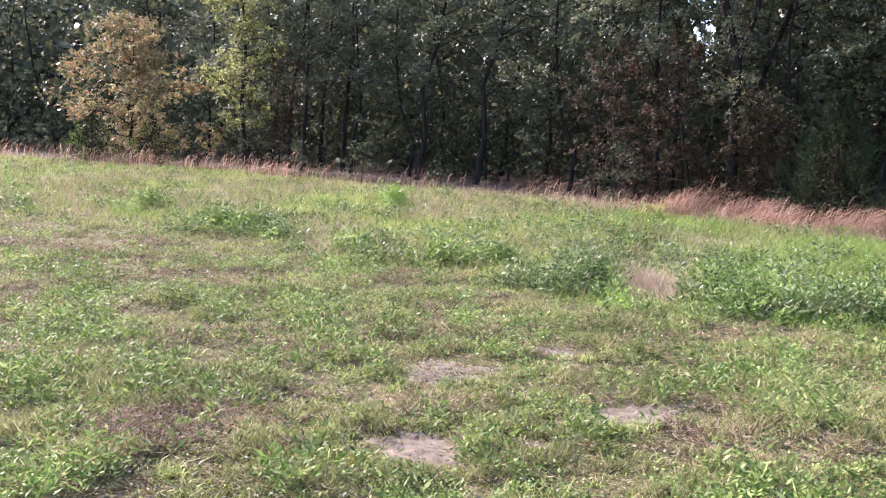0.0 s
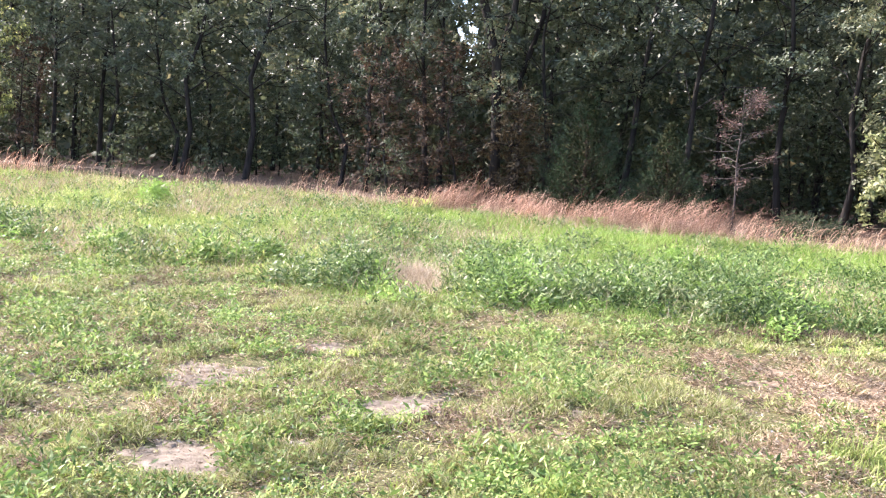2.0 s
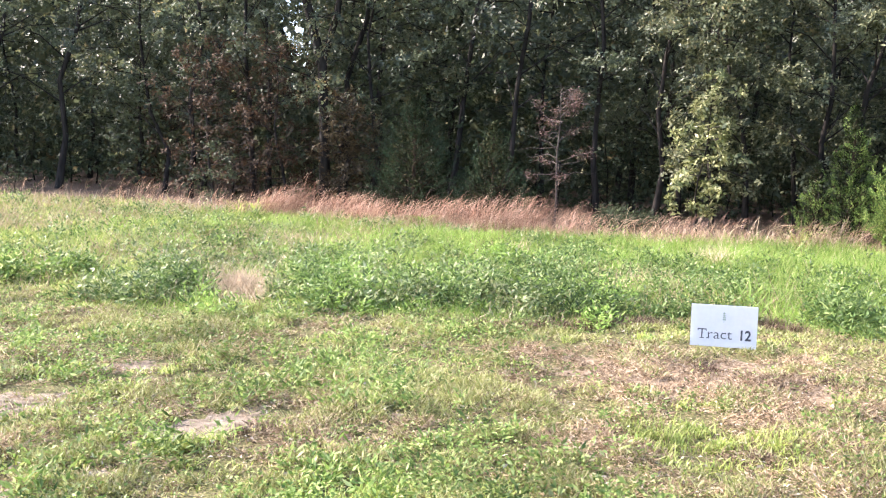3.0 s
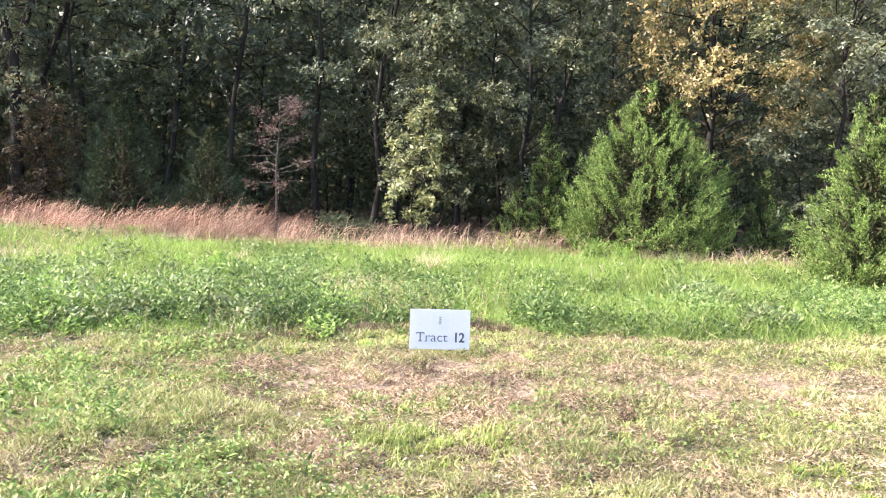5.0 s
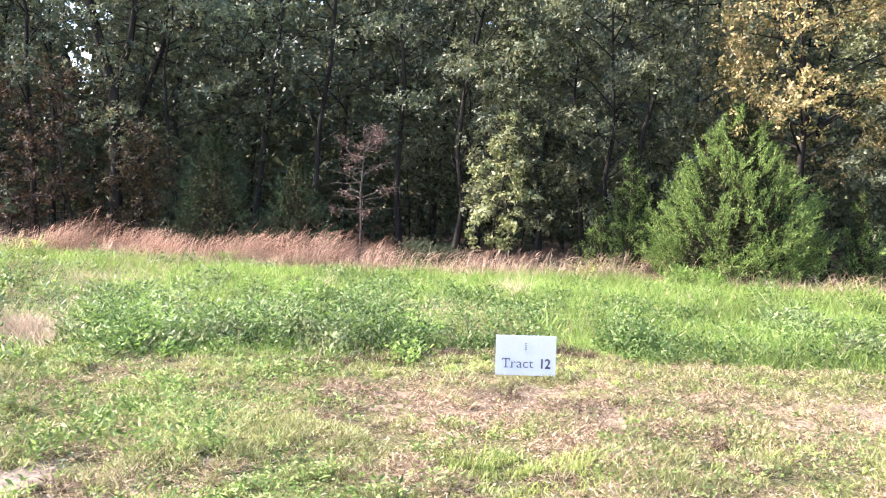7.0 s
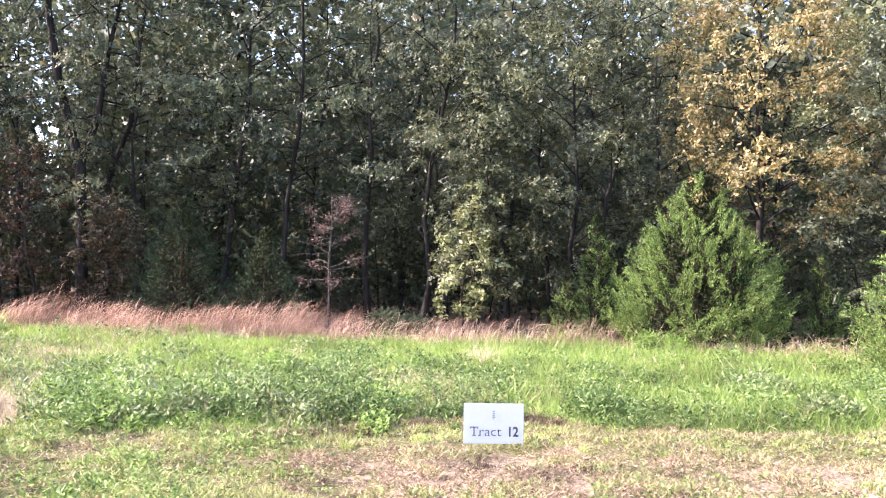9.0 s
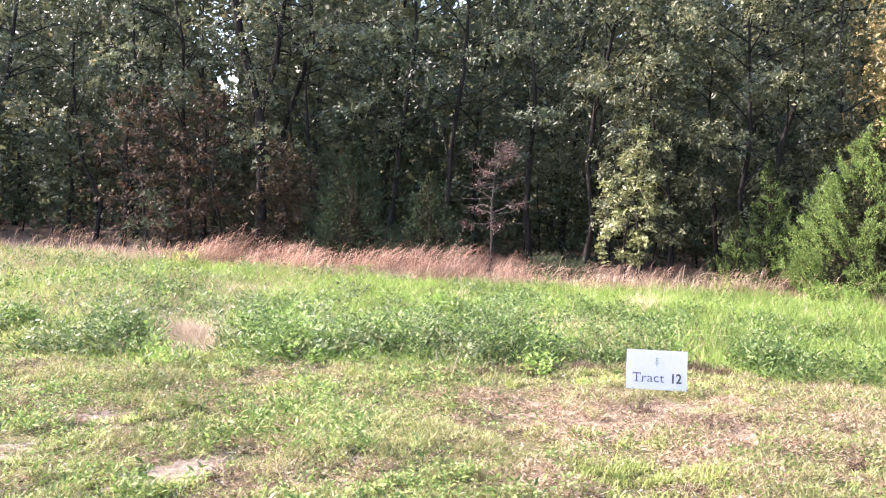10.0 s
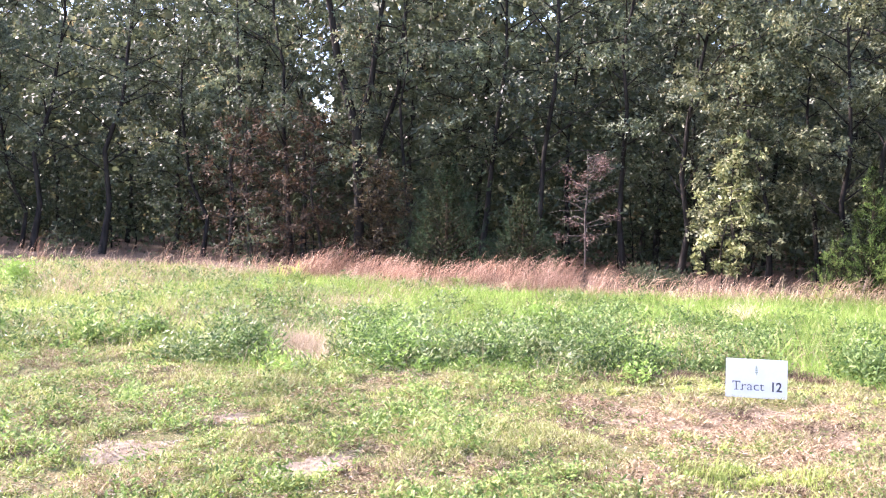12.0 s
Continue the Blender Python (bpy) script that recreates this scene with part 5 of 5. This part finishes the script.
CEDARS = [(56.6, 20.0, 4.2, 1.90, 660, 160, CEDAR, 401, "big bushy cedar with sunlit bright green plumes"),
          (69.7, 15.9, 3.60, 1.15, 460, 144, CEDAR, 402, "tall narrow sunlit cedar beside the unmown grass"),
          (63.8, 20.6, 2.2, 0.60, 90, 130, CEDAR, 403, "small young cedar in the shade between two larger ones"),
          (65.5, 21.0, 1.2, 0.42, 45, 90, CEDAR, 404, "low cedar seedling at the edge of the woods"),
          (61.6, 20.8, 1.15, 0.40, 45, 90, CEDAR, 409, "low cedar seedling beside the big cedar"),
          (50.3, 20.6, 3.3, 0.65, 100, 150, CEDAR, 405, "slender thin cedar with sunlit tips before the oaks"),
          (48.4, 20.8, 1.8, 0.48, 60, 130, CEDAR, 406, "slender low cedar beside a taller one"),
          (23.4, 22.6, 3.4, 1.35, 240, 80, CEDAR_SHADED, 407, "dark shaded cedar at the edge of the woods"),
          (28.6, 21.6, 2.6, 1.15, 200, 80, CEDAR_SHADED, 408, "dark shaded cedar beside the dead tree"),
          (-22.9, 37.8, 2.3, 1.3, 140, 64, CEDAR, 410, "round dark green cedar bush before the woods"),
          (-19.4, 37.6, 2.2, 1.2, 130, 64, CEDAR, 411, "round dark green cedar bush below the turning tree")]
for b, d, h, rad, n, per, mat, seed, label in CEDARS:
    x, y = at_bearing(b, d)
    stem, green, old = cedar(seed, h, rad, n, per)
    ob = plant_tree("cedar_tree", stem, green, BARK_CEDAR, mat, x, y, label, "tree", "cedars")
    part("inner_foliage", fast_mesh("inner_foliage", *old, CEDAR_CORE_SHADE), ob, "old foliage round the stem, coloured dark as inner shade")


def dead_tree():
    """Bare grey stem with crooked branches and rags of rust-coloured foliage."""
    global rng
    keep, rng = rng, np.random.default_rng(501)
    x, y = at_bearing(32.8, 20.2)
    ob = thing("dead_tree", x, y, "dead young cedar with grey branches and rust-brown foliage rags", "tree", "edge trees")
    spine = np.array([[0, 0, 0], [0.02, 0.02, 0.8], [-0.01, 0.03, 1.6], [0.03, 0.0, 2.4], [0.0, 0.02, 3.25]])
    part("trunk", fast_mesh("trunk", *tube(spine, [0.026, 0.022, 0.018, 0.012, 0.004], 7), BARK_GREY), ob, "thin grey dead stem")
    rags = []
    for i in range(34):
        h = 0.8 + 2.3 * (i + rng.random()) / 34
        a = rng.uniform(0, 6.283)
        size = float(np.interp(h, [0.7, 1.3, 2.2, 3.2], [0.5, 1.0, 0.85, 0.30])) * rng.uniform(0.55, 1.2)
        o = np.array([np.interp(h, spine[:, 2], spine[:, c]) for c in range(3)])
        d = np.array([math.cos(a), math.sin(a), rng.uniform(-0.1, 0.75)])
        s = np.linspace(0, 1, 5)[:, None]
        limb = o + d * s * size + np.concatenate([np.zeros((1, 3)), np.cumsum(rng.normal(0, 0.06, (4, 3)), 0)])
        part("branch", fast_mesh("branch", *tube(limb, [0.011, 0.009, 0.007, 0.005, 0.002], 4), BARK_GREY), ob)
        if h > 0.8 and rng.random() < 0.62:
            for q in rng.uniform(0.35, 1.0, 2 + int(h > 1.4)):
                p = np.array([np.interp(q, s[:, 0], limb[:, c]) for c in range(3)])
                m = 34
                st = p + rng.normal(0, 1, (m, 3)) * [0.075, 0.075, 0.06] * rng.uniform(0.5, 1.3) + d * rng.uniform(-0.12, 0.12, (m, 1))
                ln = rng.uniform(0.04, 0.10, m)
                rags.append(leaves(st, unit(d * 0.6 + rng.normal(0, 0.5, (m, 3)) + [0, 0, -0.35]), rand_dirs(m), ln, ln * rng.uniform(0.12, 0.24, m), 0.3))
    part("dead_foliage", fast_mesh("dead_foliage", *join(rags), DEAD_LEAF), ob, "rust-brown dead foliage")
    rng = keep


dead_tree()

# ---- yard sign ----
def plain_material(name, colour, rough=0.5, metal=0.0):
    m, nt, b = material(name)
    n = noise_node(nt, 30, 4)
    r = ramp_node(nt, [(0.3, tuple(c * 0.93 for c in colour)), (0.7, colour)])
    nt.links.new(n.outputs[0], r.inputs[0])
    nt.links.new(r.outputs[0], b.inputs["Base Color"])
    b.inputs["Roughness"].default_value, b.inputs["Metallic"].default_value = rough, metal
    return m


def box_part(name, sx, sy, sz, m4, mat, parent, label="", bevel=0.0):
    bm = bmesh.new()
    bmesh.ops.create_cube(bm, size=1.0, matrix=Matrix.Diagonal((sx, sy, sz, 1)))
    if bevel:
        bmesh.ops.bevel(bm, geom=bm.edges[:], offset=bevel, segments=2, affect="EDGES")
    bm.transform(m4)
    me = bpy.data.meshes.new(name)
    bm.to_mesh(me)
    bm.free()
    me.materials.append(mat)
    return part(name, me, parent, label)


def words(name, text, size, mat, m4, parent, label, thick=0.0, squeeze=1.0):
    cu = bpy.data.curves.new(name, "FONT")
    cu.body, cu.size, cu.extrude, cu.offset, cu.align_x = text, size, 0.0006, thick, "CENTER"
    tmp = bpy.data.objects.new(name, cu)
    scene.collection.objects.link(tmp)
    me = bpy.data.meshes.new_from_object(tmp.evaluated_get(bpy.context.evaluated_depsgraph_get()))
    bpy.data.objects.remove(tmp)
    me.transform(m4 @ Matrix.Diagonal((squeeze, 1, 1, 1)))
    me.materials.clear()
    me.materials.append(mat)
    return part(name, me, parent, label)


def yard_sign():
    white, ink, green = plain_material("sign_plastic", (0.74, 0.76, 0.81), 0.5), plain_material("sign_ink", (0.045, 0.05, 0.07), 0.5), plain_material("sign_green", (0.16, 0.25, 0.15), 0.5)
    nt = white.node_tree
    glow, both = nt.nodes.new("ShaderNodeBsdfTranslucent"), nt.nodes.new("ShaderNodeMixShader")
    glow.inputs[0].default_value, both.inputs[0].default_value = (0.74, 0.76, 0.81, 1), 0.3
    nt.links.new(nt.nodes["Principled BSDF"].outputs[0], both.inputs[1])
    nt.links.new(glow.outputs[0], both.inputs[2])
    nt.links.new(both.outputs[0], nt.nodes["Material Output"].inputs[0])
    wire = plain_material("galvanised_wire", (0.45, 0.45, 0.46), 0.4, 1.0)
    cx, cy = 5.383, 5.507
    ob = thing("yard_sign", cx, cy, z=0.0, label="white plastic yard sign reading Tract 12 on wire stakes", category="sign")
    ob.rotation_euler = (0, radians(-0.9), radians(-40.5))
    w, h, z0 = 0.522, 0.350, 0.059
    panel = box_part("panel", w, 0.006, h, pose(0, 0, z0 + h / 2), white, ob, "white corrugated plastic panel", 0.0015)
    for sx in (-0.125, 0.125):
        v, f = tube([[sx, 0.006, -0.15], [sx, 0.006, 0.1], [sx, 0.006, 0.3]], [0.002, 0.002, 0.002], 6)
        part("stake", fast_mesh("stake", v, f, wire), ob, "thin wire stake")
    words("lettering", "Tract", 0.118, ink, pose(-0.069, -0.0036, z0 + 0.068, 90), panel, "dark printed word", -0.0011, 1.07)
    words("number", "12", 0.118, ink, pose(0.167, -0.0036, z0 + 0.067, 90), panel, "bold condensed black figures", 0.0028, 0.86)
    for px, pz, sx, sz in ((-0.169, 0.070, 0.036, 0.006), (-0.201, 0.138, 0.006, 0.018), (-0.137, 0.138, 0.006, 0.018), (-0.122, 0.070, 0.024, 0.006)):
        box_part("serif", sx, 0.0012, sz, pose(px, -0.0038, z0 + pz), ink, panel)
    # emblem: stacked small leaf shapes on a stem
    bits = [leaves(np.array([[0.0, -0.0045, z0 + 0.226 + 0.017 * (i // 2)]]), np.array([[(-1) ** i * 0.9, 0, 0.6]]), np.array([[0, -1.0, 0]]), np.array([0.018 - 0.002 * (i // 2)]), np.array([0.010]), 0.0) for i in range(8)]
    bits.append(tube([[0, -0.0042, z0 + 0.205], [0, -0.0042, z0 + 0.295]], [0.0016, 0.0012], 4))
    part("emblem", fast_mesh("emblem", *join(bits), green), panel, "small green sprig emblem")


yard_sign()


def survey_stake(b, d, h):
    x, y = at_bearing(b, d)
    ob = thing("survey_stake", x, y, "short weathered wooden survey stake in the sedge", "stake")
    box_part("post", 0.045, 0.045, h + 0.1, pose(0, 0, h / 2 - 0.05, 2, 1, 20), BARK_GREY, ob, "", 0.004)


survey_stake(-16.6, 32.2, 0.62)


def twig(x, y, length, turn, arch):
    """A dry bent stem lying on the turf."""
    a = radians(turn)
    pts = []
    for q in np.linspace(-0.5, 0.5, 9):
        px, py = x + math.cos(a) * q * length, y + math.sin(a) * q * length
        pts.append([px, py, float(ground_z(px, py)) + 0.012 + arch * (0.25 - q * q) * 4 + 0.006 * math.sin(q * 23)])
    v, f = tube(pts, np.linspace(0.0035, 0.0015, 9), 5)
    tagged(new("dry_twig", fast_mesh("dry_twig", v, f, BARK_GREY if arch > 0.03 else STRAW)), "thin dry bent stem lying on the turf", "twig", "twigs on the turf")


for tw in ((4.75, 7.55, 0.8, -30, 0.05), (6.35, 4.15, 0.35, 20, 0.02), (4.35, 3.55, 0.3, 70, 0.02), (2.9, 3.95, 0.28, -60, 0.015), (0.55, 4.75, 0.3, 10, 0.015),
           (0.35, 4.95, 0.25, 35, 0.012), (2.2, 10.1, 0.9, -5, 0.12), (-0.6, 3.9, 0.35, -20, 0.02), (5.2, 4.9, 0.4, -50, 0.015)):
    twig(*tw)
